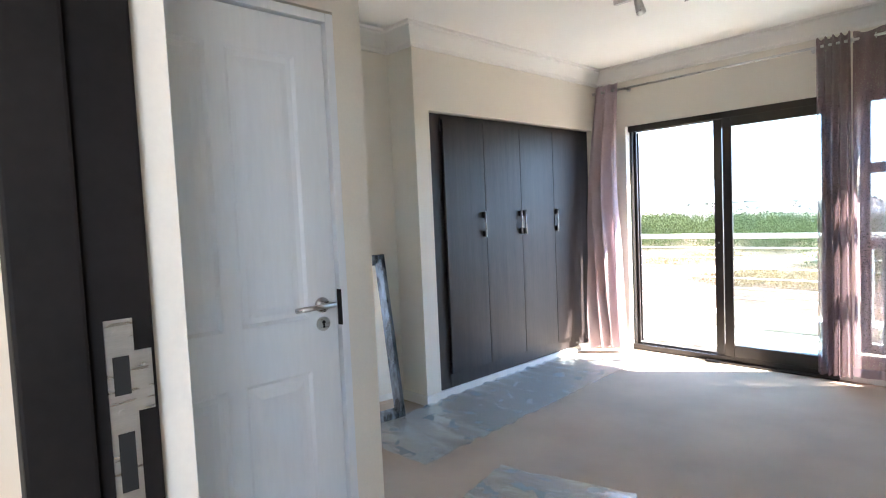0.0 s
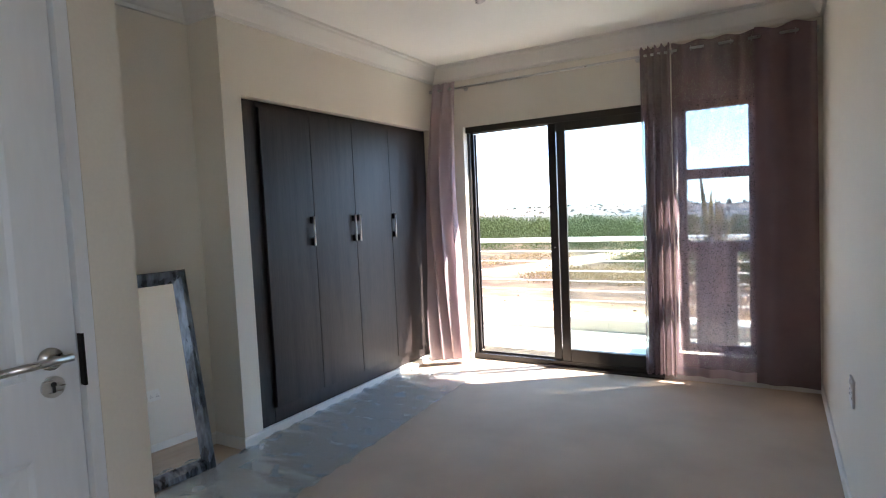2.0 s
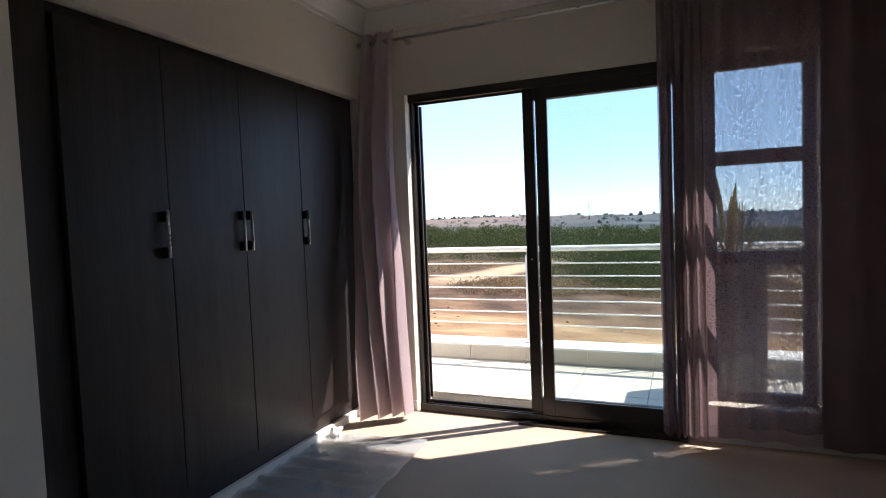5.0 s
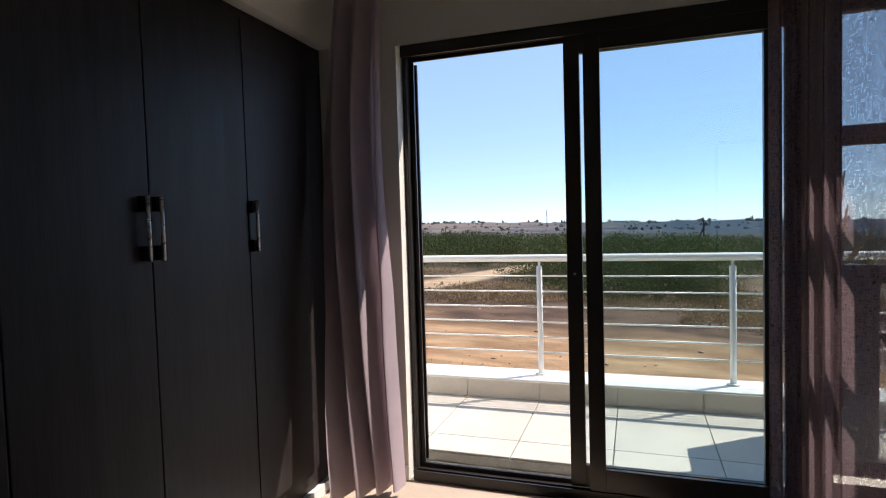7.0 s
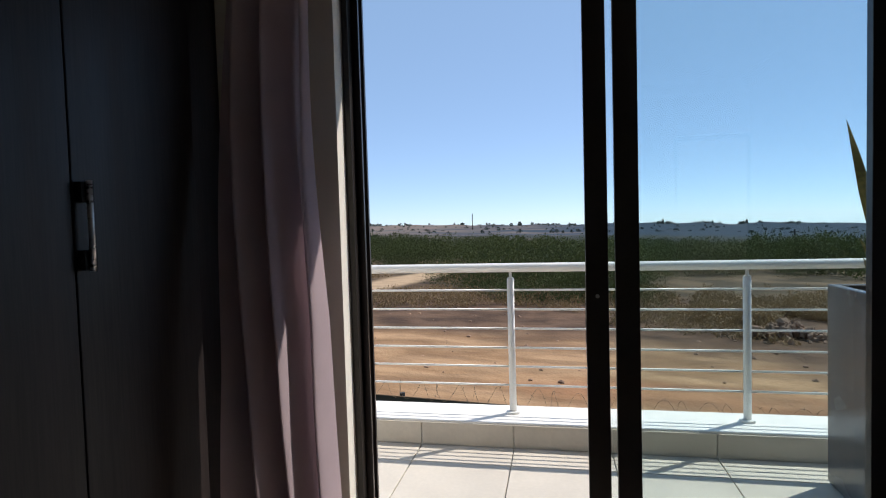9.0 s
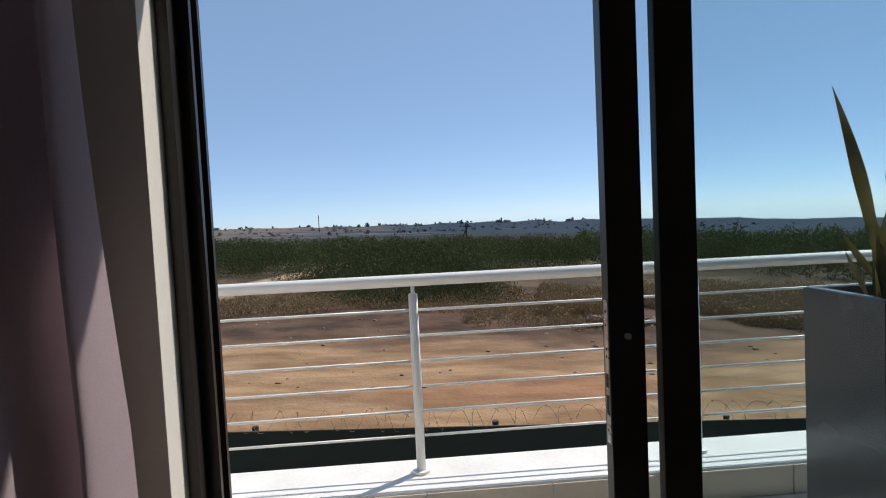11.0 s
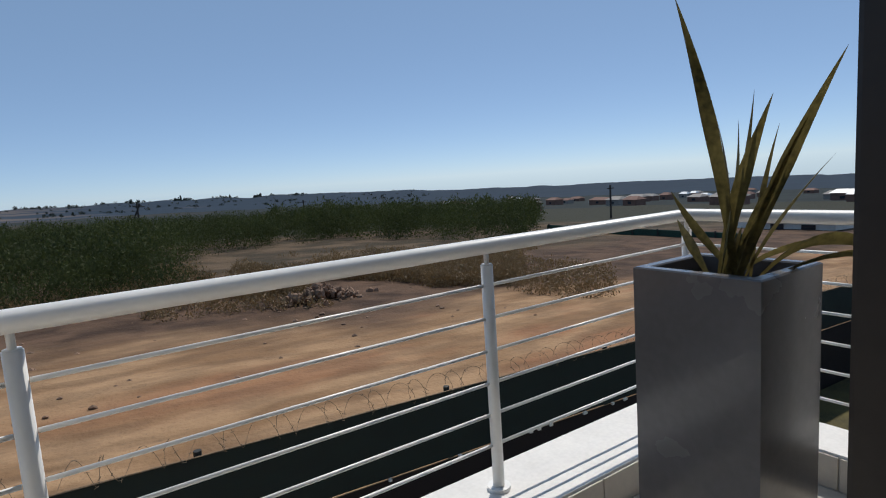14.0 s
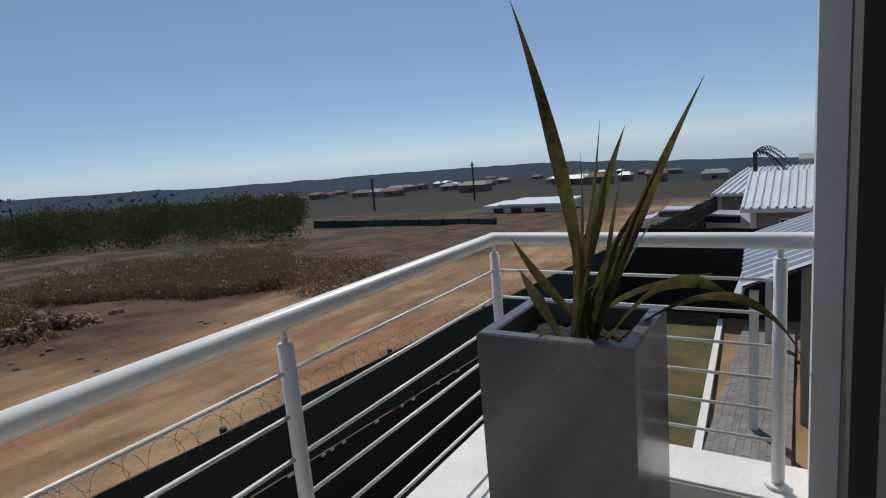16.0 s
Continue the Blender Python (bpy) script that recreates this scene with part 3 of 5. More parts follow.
# Sliding door.
def sliding_door():
    s = tagged(new("door_3"), "open bronze aluminium sliding door with two glazed leaves", "sliding door", kind="structure")
    s.location = (OX0, 0.12, 0)
    bpy.context.view_layer.update()
    f = 0.045
    y0, y1 = 0.002, 0.11
    wpart("frame_jamb", boxes((OX0 + 0.002, OX0 + 0.022, 0.07, 0.165, 0.002, OZ - 0.002), (OX0 + 0.022, OX0 + f, 0.108, 0.12, 0.05, OZ - 0.055), (OX0 + 0.022, OX0 + f, 0.153, 0.165, 0.05, OZ - 0.055)), ALU, s)
    wpart("frame_jamb", boxes((OX1 - 0.02, OX1 - 0.002, y0, y1, 0.002, OZ - 0.002)), ALU, s)
    wpart("frame_head", boxes((OX0 + 0.022, OX1 - 0.022, y0, y1, OZ - 0.03, OZ - 0.002), (OX0 + 0.022, OX1 - 0.022, y0, y0 + 0.012, OZ - 0.055, OZ - 0.03), (OX0 + 0.022, OX1 - 0.022, 0.0305, 0.0335, OZ - 0.055, OZ - 0.03), (OX0 + 0.022, OX1 - 0.022, y1 - 0.012, y1, OZ - 0.055, OZ - 0.03)), ALU, s)
    wpart("sill_track", boxes((OX0 + 0.022, OX1 - 0.022, y0, y1 + 0.05, 0.002, 0.03), (OX0 + 0.022, OX1 - 0.022, y0, y0 + 0.008, 0.03, 0.05), (OX0 + 0.022, OX1 - 0.022, 0.0305, 0.0335, 0.03, 0.05), (OX0 + 0.022, OX1 - 0.022, y1 - 0.008, y1, 0.03, 0.05)), ALU, s)

    def leaf(name, xa, xb, ya, yb, st, sr):
        lf = wpart(name, boxes((xa, xa + st, ya, yb, 0.052, OZ - 0.045), (xb - sr, xb, ya, yb, 0.052, OZ - 0.045), (xa + st, xb - sr, ya + 0.003, yb - 0.003, 0.052, 0.15), (xa + st, xb - sr, ya + 0.003, yb - 0.003, OZ - 0.125, OZ - 0.045), bevel=0.002), ALU, s)
        ym = (ya + yb) / 2
        g = put(part("pane", boxes((xa + st - 0.005, xb - sr + 0.005, ym - 0.003, ym + 0.003, 0.145, OZ - 0.12)), GLASS, None, "clear glass pane"), lf)
        g.visible_shadow = False
        return lf

    a = leaf("sliding_leaf", 1.062, 1.892, 0.034, 0.067, 0.066, 0.062)
    leaf("fixed_leaf", 1.146, 1.93, 0.005, 0.03, 0.068, 0.03)
    put(part("latch_plate", boxes((1.0602, 1.0622, 0.037, 0.056, 0.8, 1.065), bevel=0.0008), STEEL, None, "steel latch faceplate"), a)
    for z0, z1 in ((0.855, 0.89), (0.905, 0.93)):
        put(part("latch_slot", boxes((1.0595, 1.0603, 0.041, 0.052, z0, z1)), BLACK, None), a)
    for z in (1.045, 1.02, 0.975, 0.962, 0.825):
        put(part("latch_screw", rods(((1.0595, 0.0465, z), (1.0604, 0.0465, z), 0.0028)), BLACK, None), a)
    put(part("lock_cylinder", rods(((1.095, 0.028, 1.0), (1.095, 0.036, 1.0), 0.006)), STEEL, None, "small steel lock cylinder"), a)
    wpart("floor_stop", boxes((1.0, 1.95, -0.06, 0.0, 0.001, 0.014)), ALU, s, "dark threshold strip")


sliding_door()


# Narrow window beside it.
def narrow_window():
    w = tagged(new("window_1"), "narrow bronze aluminium window with three panes behind the voile", "window", kind="structure")
    w.location = ((WX0 + WX1) / 2, 0.12, WZ0)
    bpy.context.view_layer.update()
    y0, y1, f = 0.1, 0.15, 0.055
    wpart("window_frame", boxes((WX0 + 0.002, WX0 + f, y0, y1, WZ0 + 0.002, WZ1 - 0.002), (WX1 - f, WX1 - 0.002, y0, y1, WZ0 + 0.002, WZ1 - 0.002), (WX0 + f, WX1 - f, y0, y1, WZ0 + 0.002, WZ0 + f), (WX0 + f, WX1 - f, y0, y1, WZ1 - 0.07, WZ1 - 0.002), bevel=0.002), ALU, w)
    for z in (0.955, 1.495):
        wpart("transom", boxes((WX0 + f, WX1 - f, y0 + 0.002, y1 - 0.002, z, z + 0.075), bevel=0.002), ALU, w)
    for a, b in ((WZ0 + f, 0.955), (1.03, 1.495), (1.57, WZ1 - 0.07)):
        g = wpart("pane", boxes((WX0 + f - 0.004, WX1 - f + 0.004, 0.121, 0.127, a - 0.004, b + 0.004)), GLASS, w)
        g.visible_shadow = False


narrow_window()


# Curtains on the rod.
def cloth(name, parent, material, x_of, y_of, z0, z1_of, nu, nv=30, label="", hem=None):
    """A hanging sheet: x_of(u, v), y_of(u, v) with u along the rod and v from hem (0) to heading (1)."""
    bm = bmesh.new()
    g = [[bm.verts.new((x_of(i / nu, j / nv), y_of(i / nu, j / nv), z0 + (z1_of(i / nu) - z0) * j / nv)) for i in range(nu + 1)] for j in range(nv + 1)]
    for j in range(nv):
        for i in range(nu):
            bm.faces.new((g[j][i], g[j][i + 1], g[j + 1][i + 1], g[j + 1][i]))
    return wpart(name, bm, material, parent, label, True)


def curtains():
    r = thing("curtain_rod", (1.5, -0.09, 2.4), "slim steel curtain rod above the sliding door", "curtain rod")
    wpart("rod", rods(((0.04, -0.09, 2.405), (2.93, -0.09, 2.405), 0.0095)), STEEL, r, "", True)
    for x in (0.34, 1.8, 2.915):
        wpart("bracket", rods(((x, -0.09, 2.405), (x, -0.002, 2.405), 0.006), ((x, -0.006, 2.405), (x, -0.001, 2.405), 0.02)), STEEL, r)
    wpart("finial", rods(((0.02, -0.09, 2.405), (0.04, -0.09, 2.405), 0.016)), STEEL, r)
    c = thing("curtain", (0.15, -0.1, 0.05), "mauve curtain gathered at the side of the sliding door", "curtain", "bedroom curtains")

    def lx(u, v):
        w = 1 - v
        a = 0.05 - 0.03 * math.sin(math.pi * min(1, w * 1.5)) + 0.045 * w
        b = 0.285 - 0.02 * math.sin(math.pi * min(1, w * 1.6)) + 0.05 * w * w
        return a + (b - a) * u

    def ly(u, v):
        w = 1 - v
        amp = 0.018 + 0.05 * min(1, 1.4 * w) + 0.008 * math.sin(9 * u + 4 * v)
        drift = 2.6 * w * w * (1 - 0.6 * u) + 0.8 * math.sin(3.2 * v + 5 * u)
        return -0.095 - (0.05 + 0.21 * (1 - u)) * math.sin(math.pi * 0.6 * w) + amp * math.cos(u * math.pi * 2 * (2.3 + 0.5 * u) - drift) + 0.012 * noise.noise((u * 9, v * 4, 2))

    cloth("fabric", c, DRAPE, lx, ly, 0.045, lambda u: 2.462 + 0.006 * math.cos(u * 69), 110, 40)
    for k in range(6):
        x = 0.075 + 0.038 * k
        wpart("eyelet", rods(((x, -0.09, 2.405), (x + 0.003, -0.09, 2.405), 0.021)), STEEL, c, "steel eyelet")
    # Tight-gathered leading edge and wide sheer field of the other curtain.
    c2 = thing("curtain", (2.4, -0.1, 0.06), "sheer mauve curtain drawn half across the narrow window", "curtain", "bedroom curtains")

    def gx(u, v):
        return 1.825 + 0.215 * u + 0.012 * (1 - v) * math.sin(7 * u)

    def gy(u, v):
        return -0.1 + (0.034 + 0.006 * math.sin(6 * u + 3 * v)) * math.cos(u * math.pi * 2 * 4.6 + 0.5 * math.sin(2.5 * v))

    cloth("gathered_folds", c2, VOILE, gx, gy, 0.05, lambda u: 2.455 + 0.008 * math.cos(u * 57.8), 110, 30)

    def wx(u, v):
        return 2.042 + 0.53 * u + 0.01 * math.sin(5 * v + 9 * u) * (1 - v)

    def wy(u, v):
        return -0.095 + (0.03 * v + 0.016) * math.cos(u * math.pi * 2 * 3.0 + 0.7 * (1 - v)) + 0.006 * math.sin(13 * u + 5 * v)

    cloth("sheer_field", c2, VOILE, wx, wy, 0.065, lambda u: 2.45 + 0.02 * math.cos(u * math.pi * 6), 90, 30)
    cloth("hem", c2, DRAPE, lambda u, v: wx(u, v * 0.03), lambda u, v: wy(u, v * 0.03) - 0.0035, 0.062, lambda u: 0.125, 90, 3, "darker doubled hem")
    c3 = thing("curtain", (2.75, -0.1, 0.06), "mauve curtain hanging in the corner, its shade put into the colour", "curtain", "bedroom curtains")

    def dx(u, v):
        return 2.565 + 0.35 * u + 0.02 * (1 - v) * u

    def dy(u, v):
        return -0.1 + (0.03 * v + 0.012) * math.cos(u * math.pi * 2 * 1.6 + 0.5 * v) + 0.005 * math.sin(17 * u)

    cloth("fabric", c3, SHADED_VOILE, dx, dy, 0.055, lambda u: 2.455 + 0.022 * math.cos(u * math.pi * 3.2), 60, 30)
    for k in range(12):
        x = 1.835 + 0.05 * k if k < 5 else 2.05 + 0.125 * (k - 5)
        wpart("eyelet", rods(((x, -0.09, 2.405), (x + 0.003, -0.09, 2.405), 0.021)), STEEL, c2 if k < 9 else c3, "steel eyelet")


curtains()


# Framed mirror that leans on the alcove wall.
def mirror():
    m = thing("leaning_mirror", (0.0, -2.87, 0.0), "rectangular mirror in a dark silver-edged frame leaning on the wall", "mirror")
    lean, skew = radians(9.0), radians(-5.4)
    L, W, B = 1.095, 0.62, 0.07
    rot = Matrix.Translation((0.03 + W * math.sin(skew), -2.555 - W * math.cos(skew), 0.004)) @ Matrix.Rotation(skew, 4, "Z") @ Matrix.Rotation(-lean, 4, "Y")

    def tb(rows, bevel=0.0):
        bm = boxes(*rows, bevel=bevel)
        bmesh.ops.transform(bm, matrix=rot, verts=bm.verts)
        return bm

    # Sloped frame members: inner edge low, outer edge proud.
    def member(p, q, inward):
        bm = bmesh.new()
        (ya, za), (yb, zb) = p, q
        iy, iz = inward
        def ring(y, z, cy, cz):
            return [bm.verts.new((x, y + cy * o, z + cz * o)) for o, x in ((0, -0.025), (0, 0.012), (0.01, 0.024), (0.035, 0.022), (0.06, 0.006), (B, 0.0), (B, -0.025))]
        a = ring(ya, za, *( (iy or (1 if ya < yb else -1)), (iz or (1 if za < zb else -1)) ))
        b = ring(yb, zb, *( (iy or (-1 if ya < yb else 1)), (iz or (-1 if za < zb else 1)) ))
        for k in range(7):
            bm.faces.new((a[k], a[(k + 1) % 7], b[(k + 1) % 7], b[k]))
        bm.faces.new(a), bm.faces.new(b)
        bmesh.ops.recalc_face_normals(bm, faces=bm.faces)
        bmesh.ops.transform(bm, matrix=rot, verts=bm.verts)
        return bm

    for p, q, i in (((0, 0), (W, 0), (0, 1)), ((0, L), (W, L), (0, -1)), ((0, 0), (0, L), (1, 0)), ((W, 0), (W, L), (-1, 0))):
        wpart("frame_member", member(p, q, i), MFRAME, m)
    wpart("mirror_glass", tb([(-0.012, -0.004, 0.062, W - 0.062, 0.062, L - 0.062)]), MIRROR, m, "clear silvered glass")
    wpart("back_board", tb([(-0.024, -0.013, 0.03, W - 0.03, 0.03, L - 0.03)]), BLACK, m)


MFRAME = mat("dark_silver_leaf", (0.07, 0.08, 0.1), 0.28, 0.5, 14, 60, 0.3, metal=0.75, tint=(0.2, 0.23, 0.27), stretch=(1, 1, 0.2))
mirror()


# Crumpled bubble wrap on the carpet.
def wrap_sheet(name, x0, y0, w, l, turn, seed, label):
    bm = bmesh.new()
    nu, nv = 40, int(60 * l / w * 0.5) + 30
    m = pose(x0, y0, 0, 0, 0, turn)
    g = []
    for j in range(nv + 1):
        row = []
        for i in range(nu + 1):
            u, v = i / nu * w, j / nv * l
            edge = 0.02 * noise.noise((v * 6, seed, 0)) * (1 if i in (0, nu) else 0) + 0.015 * noise.noise((u * 9, seed, 5)) * (1 if j in (0, nv) else 0)
            z = 0.013 + 0.009 * noise.noise((u * 1.6, v * 11, seed)) + 0.003 * abs(noise.noise((u * 14, v * 30, seed + 3))) + 0.004 * math.sin(v * 48 + 3 * noise.noise((u * 3, v * 3, seed)))
            if i in (0, 1, nu - 1, nu):
                z += 0.012 * abs(noise.noise((v * 8, i, seed + 9)))
            row.append(bm.verts.new(m @ Vector((u + edge, v + edge, max(0.003, z)))))
        g.append(row)
    for j in range(nv):
        for i in range(nu):
            bm.faces.new((g[j][i], g[j][i + 1], g[j + 1][i + 1], g[j + 1][i]))
    ob = mesh_object(name, bm, WRAP, False)
    return tagged(ob, label, "bubble wrap", "packing sheets")


wrap_sheet("bubble_wrap", 0.05, -3.02, 0.67, 2.5, 3.0, 3, "long crumpled clear bubble wrap strip along the cupboard")
wrap_sheet("bubble_wrap", 1.14, -3.22, 0.7, 0.52, 14.0, 8, "short crumpled clear bubble wrap piece on the carpet")
s = bmesh.new()
bmesh.ops.create_icosphere(s, subdivisions=3, radius=0.04, matrix=Matrix.LocRotScale((0.02, -0.56, 0.03), None, (0.8, 1.2, 0.75)))
for v in s.verts:
    v.co += Vector((noise.noise(v.co * 40), noise.noise(v.co * 40 + Vector((5, 0, 0))), noise.noise(v.co * 40 + Vector((0, 7, 0))))) * 0.016
    v.co.z = max(v.co.z, 0.002)
tagged(mesh_object("plastic_bag", s, TWINE), "small crumpled white plastic bag beside the cupboard", "bag")


# Ceiling spotlights.
def spots():
    f = thing("ceiling_spotlight", (1.2, -1.6, CZ), "small steel twin spotlight bar on the ceiling", "spotlight")
    wpart("mounting_bar", boxes((1.1, 1.72, -1.59, -1.56, CZ - 0.03, CZ - 0.001), bevel=0.004), STEEL, f)
    for x, dx in ((1.26, -0.3), (1.54, 0.25)):
        wpart("stem", rods(((x, -1.575, CZ - 0.03), (x, -1.575, CZ - 0.075), 0.005)), STEEL, f)
        bm = bmesh.new()
        a = Vector((x, -1.575, CZ - 0.065))
        d = Vector((dx * 0.4, 0.75, -0.75)).normalized()
        rod(bm, a - d * 0.03, a + d * 0.06, 0.022, 20, 0.03)
        wpart("spot_head", bm, STEEL, f, "brushed steel spot head", True)


spots()


# Sockets.
def socket(at, sy, label):
    s = thing("wall_socket", at, label, "socket", "wall sockets")
    x, y, z = at
    wpart("cover_plate", boxes((x - 0.009, x - 0.0005, y - 0.06 * sy, y + 0.06 * sy, z - 0.055, z + 0.055), bevel=0.003), SOCKET, s)
    for dy in (-0.03, 0.03):
        for oy, oz in ((0, 0.014), (-0.01, -0.008), (0.01, -0.008)):
            wpart("socket_hole", rods(((x - 0.0097, y + dy * sy + oy, z + oz - 0.01), (x - 0.0088, y + dy * sy + oy, z + oz - 0.01), 0.0042)), BLACK, s)
        wpart("rocker_switch", boxes((x - 0.012, x - 0.009, y + dy * sy - 0.008, y + dy * sy + 0.008, z + 0.022, z + 0.042), bevel=0.001), SOCKET, s)


socket((EAST, -1.72, 0.532), 1.0, "white double wall socket with rocker switches")

# ---- the balcony ----
BZ = 0.06
structure("balcony_slab", boxes((-3.2, 3.12, YO, 1.47, -0.25, BZ - 0.012)), GROUT, "concrete balcony slab with grey grout", "balcony floor")
structure("balcony_kerb", boxes((-3.2, 3.12, 1.178, 1.47, BZ - 0.012, 0.188), (2.9, 3.12, 0.318, 1.178, BZ - 0.012, 0.188), bevel=0.004), KERB, "white screeded balcony upstand", "kerb")


def railing():
    r = thing("balcony_railing", (1.0, 1.35, 0.188), "white tubular steel balcony railing with horizontal wires", "railing")
    RZ, RR, X1, Y1 = 0.984, 0.0245, 2.97, 1.345
    h = bmesh.new()
    n, rings = 18, []
    for c, ax in ((Vector((-3.15, Y1, RZ)), Vector((0, 1, 0))), (Vector((X1, Y1, RZ)), Vector((1, 1, 0))), (Vector((X1, 0.3185, RZ)), Vector((1, 0, 0)))):
        rings.append([h.verts.new(c + ax * RR * math.cos(2 * math.pi * k / n) + Vector((0, 0, RR * math.sin(2 * math.pi * k / n)))) for k in range(n)])
    for a, b in zip(rings, rings[1:]):
        for k in range(n):
            h.faces.new((a[k], a[(k + 1) % n], b[(k + 1) % n], b[k]))
    bmesh.ops.recalc_face_normals(h, faces=h.faces)
    wpart("handrail", h, RAILW, r, "thick white tubular handrail", True)
    posts = [(x, Y1) for x in (-2.85, -1.66, -0.46, 0.726, 1.907, X1)] + [(X1 + 0.01, 0.4)]
    for x, y in posts:
        p = wpart("post", rods(((x, y, 0.189), (x, y, 0.926), 0.019), ((x, y, 0.926), (x, y, 0.93), 0.0165), seg=18), RAILW, r, "", True)
        put(part("pin", rods(((x, y, 0.93), (x, y, 0.965), 0.008)), RAILW, None), p)
        put(part("base_ring", rods(((x, y, 0.189), (x, y, 0.2), 0.038), seg=20), RAILW, None), p)
    for z in (0.862, 0.757, 0.652, 0.547, 0.444, 0.341):
        for (xa, ya), (xb, yb) in zip(posts, posts[1:]):
            d = Vector((xb - xa, yb - ya, 0)).normalized() * 0.02
            wpart("wire", rods(((xa + d.x, ya + d.y, z), (xb - d.x, yb - d.y, z), 0.0058), seg=8), RAILW, r, "", True)


railing()


def planter():
    p = thing("planter", (2.25, 0.78, BZ), "tall square grey fibreglass planter on the balcony", "planter")
    x0, x1, y0, y1, z0, z1, t = 2.106, 2.412, 0.615, 0.956, BZ, 0.928, 0.034
    bm = bmesh.new()
    ring = lambda o, z: [bm.verts.new(c) for c in ((x0 + o, y0 + o, z), (x1 - o, y0 + o, z), (x1 - o, y1 - o, z), (x0 + o, y1 - o, z))]
    rs = [ring(0.012, z0), ring(0.002, z0 + 0.02), ring(0, z1 - 0.004), ring(0.004, z1), ring(t - 0.004, z1), ring(t, z1 - 0.004), ring(t + 0.004, z1 - 0.16)]
    for a, b in zip(rs, rs[1:]):
        for k in range(4):
            bm.faces.new((a[k], a[(k + 1) % 4], b[(k + 1) % 4], b[k]))
    bm.faces.new(rs[0])
    bmesh.ops.recalc_face_normals(bm, faces=bm.faces)
    wpart("pot", bm, PLANTER, p)
    g = bmesh.new()
    n = 16
    v = [[g.verts.new((x0 + t + (x1 - x0 - 2 * t) * i / n, y0 + t + (y1 - y0 - 2 * t) * j / n, z1 - 0.05 + 0.014 * noise.noise((i * 0.7, j * 0.7, 2)))) for i in range(n + 1)] for j in range(n + 1)]
    for j in range(n):
        for i in range(n):
            g.faces.new((v[j][i], v[j][i + 1], v[j + 1][i + 1], v[j + 1][i]))
    wpart("soil", g, SOIL, p, "dark potting soil")


planter()


def flax():
    f = thing("flax_plant", (2.25, 0.78, 0.885), "half-dry spiky flax plant with sword leaves in the planter", "plant")
    rnd = random.Random(4)

    def blade(base, mid, tip, width, twist=0.0):
        bm = bmesh.new()
        n = 14
        b, m, t = Vector(base), Vector(mid), Vector(tip)
        rows = []
        for k in range(n + 1):
            s = k / n
            c = b * (1 - s) ** 2 + m * 2 * s * (1 - s) + t * s * s
            d = ((m - b) * (1 - s) + (t - m) * s).normalized()
            w = width * (0.26 + 0.74 * min(1, s / 0.55)) * (1 - max(0, (s - 0.5) / 0.5) ** 1.6) + 0.0012
            side = d.cross(Vector((math.cos(1.0 + twist + s * 0.5), math.sin(1.0 + twist + s * 0.5), 0.15))).normalized()
            up = side.cross(d)
            rows.append([bm.verts.new(c - side * w / 2), bm.verts.new(c + up * w * 0.16), bm.verts.new(c + side * w / 2)])
        for p, q in zip(rows, rows[1:]):
            for k in range(2):
                bm.faces.new((p[k], p[k + 1], q[k + 1], q[k]))
        wpart("leaf", bm, FLAX, f, "", True)

    c = Vector((2.24, 0.77, 0.885))
    main = (
        ((2.12, 0.83, 1.6), 0.042, (0.0, -0.035, 0.03)), ((2.24, 0.505, 1.425), 0.046, (0.0, 0.03, 0.0)), ((2.25, 0.705, 1.365), 0.03, (0.0, -0.02, 0.02)),
        ((2.222, 0.648, 1.346), 0.044, (0.0, 0.03, 0.0)), ((2.235, 0.578, 1.285), 0.016, (0.0, 0.02, 0.02)), ((2.3, 0.83, 1.315), 0.016, (0.0, -0.05, 0.0)),
        ((2.2, 0.9, 1.125), 0.024, (0.0, 0.03, 0.0)), ((2.28, 0.76, 1.3), 0.03, (0.0, -0.03, 0.0)), ((2.3, 0.67, 1.28), 0.024, (0.0, 0.02, 0.0)),
        ((2.26, 0.61, 1.22), 0.02, (0.0, 0.04, 0.0)), ((2.4, 0.585, 1.2), 0.026, (0.02, 0.06, -0.02)), ((2.45, 0.52, 1.0), 0.018, (0.0, 0.08, 0.04)), ((2.2, 0.75, 1.16), 0.036, (0.0, 0.0, 0.0)))
    for k, (tip, w, bend) in enumerate(main):
        t = Vector(tip)
        base = c + Vector((rnd.uniform(-0.05, 0.05), rnd.uniform(-0.05, 0.05), 0))
        blade(base, base.lerp(t, 0.5) + Vector(bend), t, w, rnd.uniform(-0.5, 0.5))
    # Two leaves that arch over the rim and droop.
    blade(c + Vector((0.0, -0.08, 0.0)), (2.45, 0.42, 1.13), (2.79, 0.3, 0.58), 0.024, 0.6)
    blade(c + Vector((0.02, -0.06, 0.0)), (2.36, 0.6, 1.08), (2.5, 0.475, 0.925), 0.034, 0.4)
    for k in range(5):
        a = rnd.uniform(0, 6.28)
        base = c + Vector((rnd.uniform(-0.06, 0.06), rnd.uniform(-0.06, 0.06), 0))
        t = base + Vector((0.09 * math.cos(a), 0.09 * math.sin(a), rnd.uniform(0.1, 0.3)))
        blade(base, base.lerp(t, 0.5), t, rnd.uniform(0.02, 0.04), a)


flax()

# ---- outside ----
def gz(x, y):
    return -3.0 - 0.04 * x - 0.012 * y


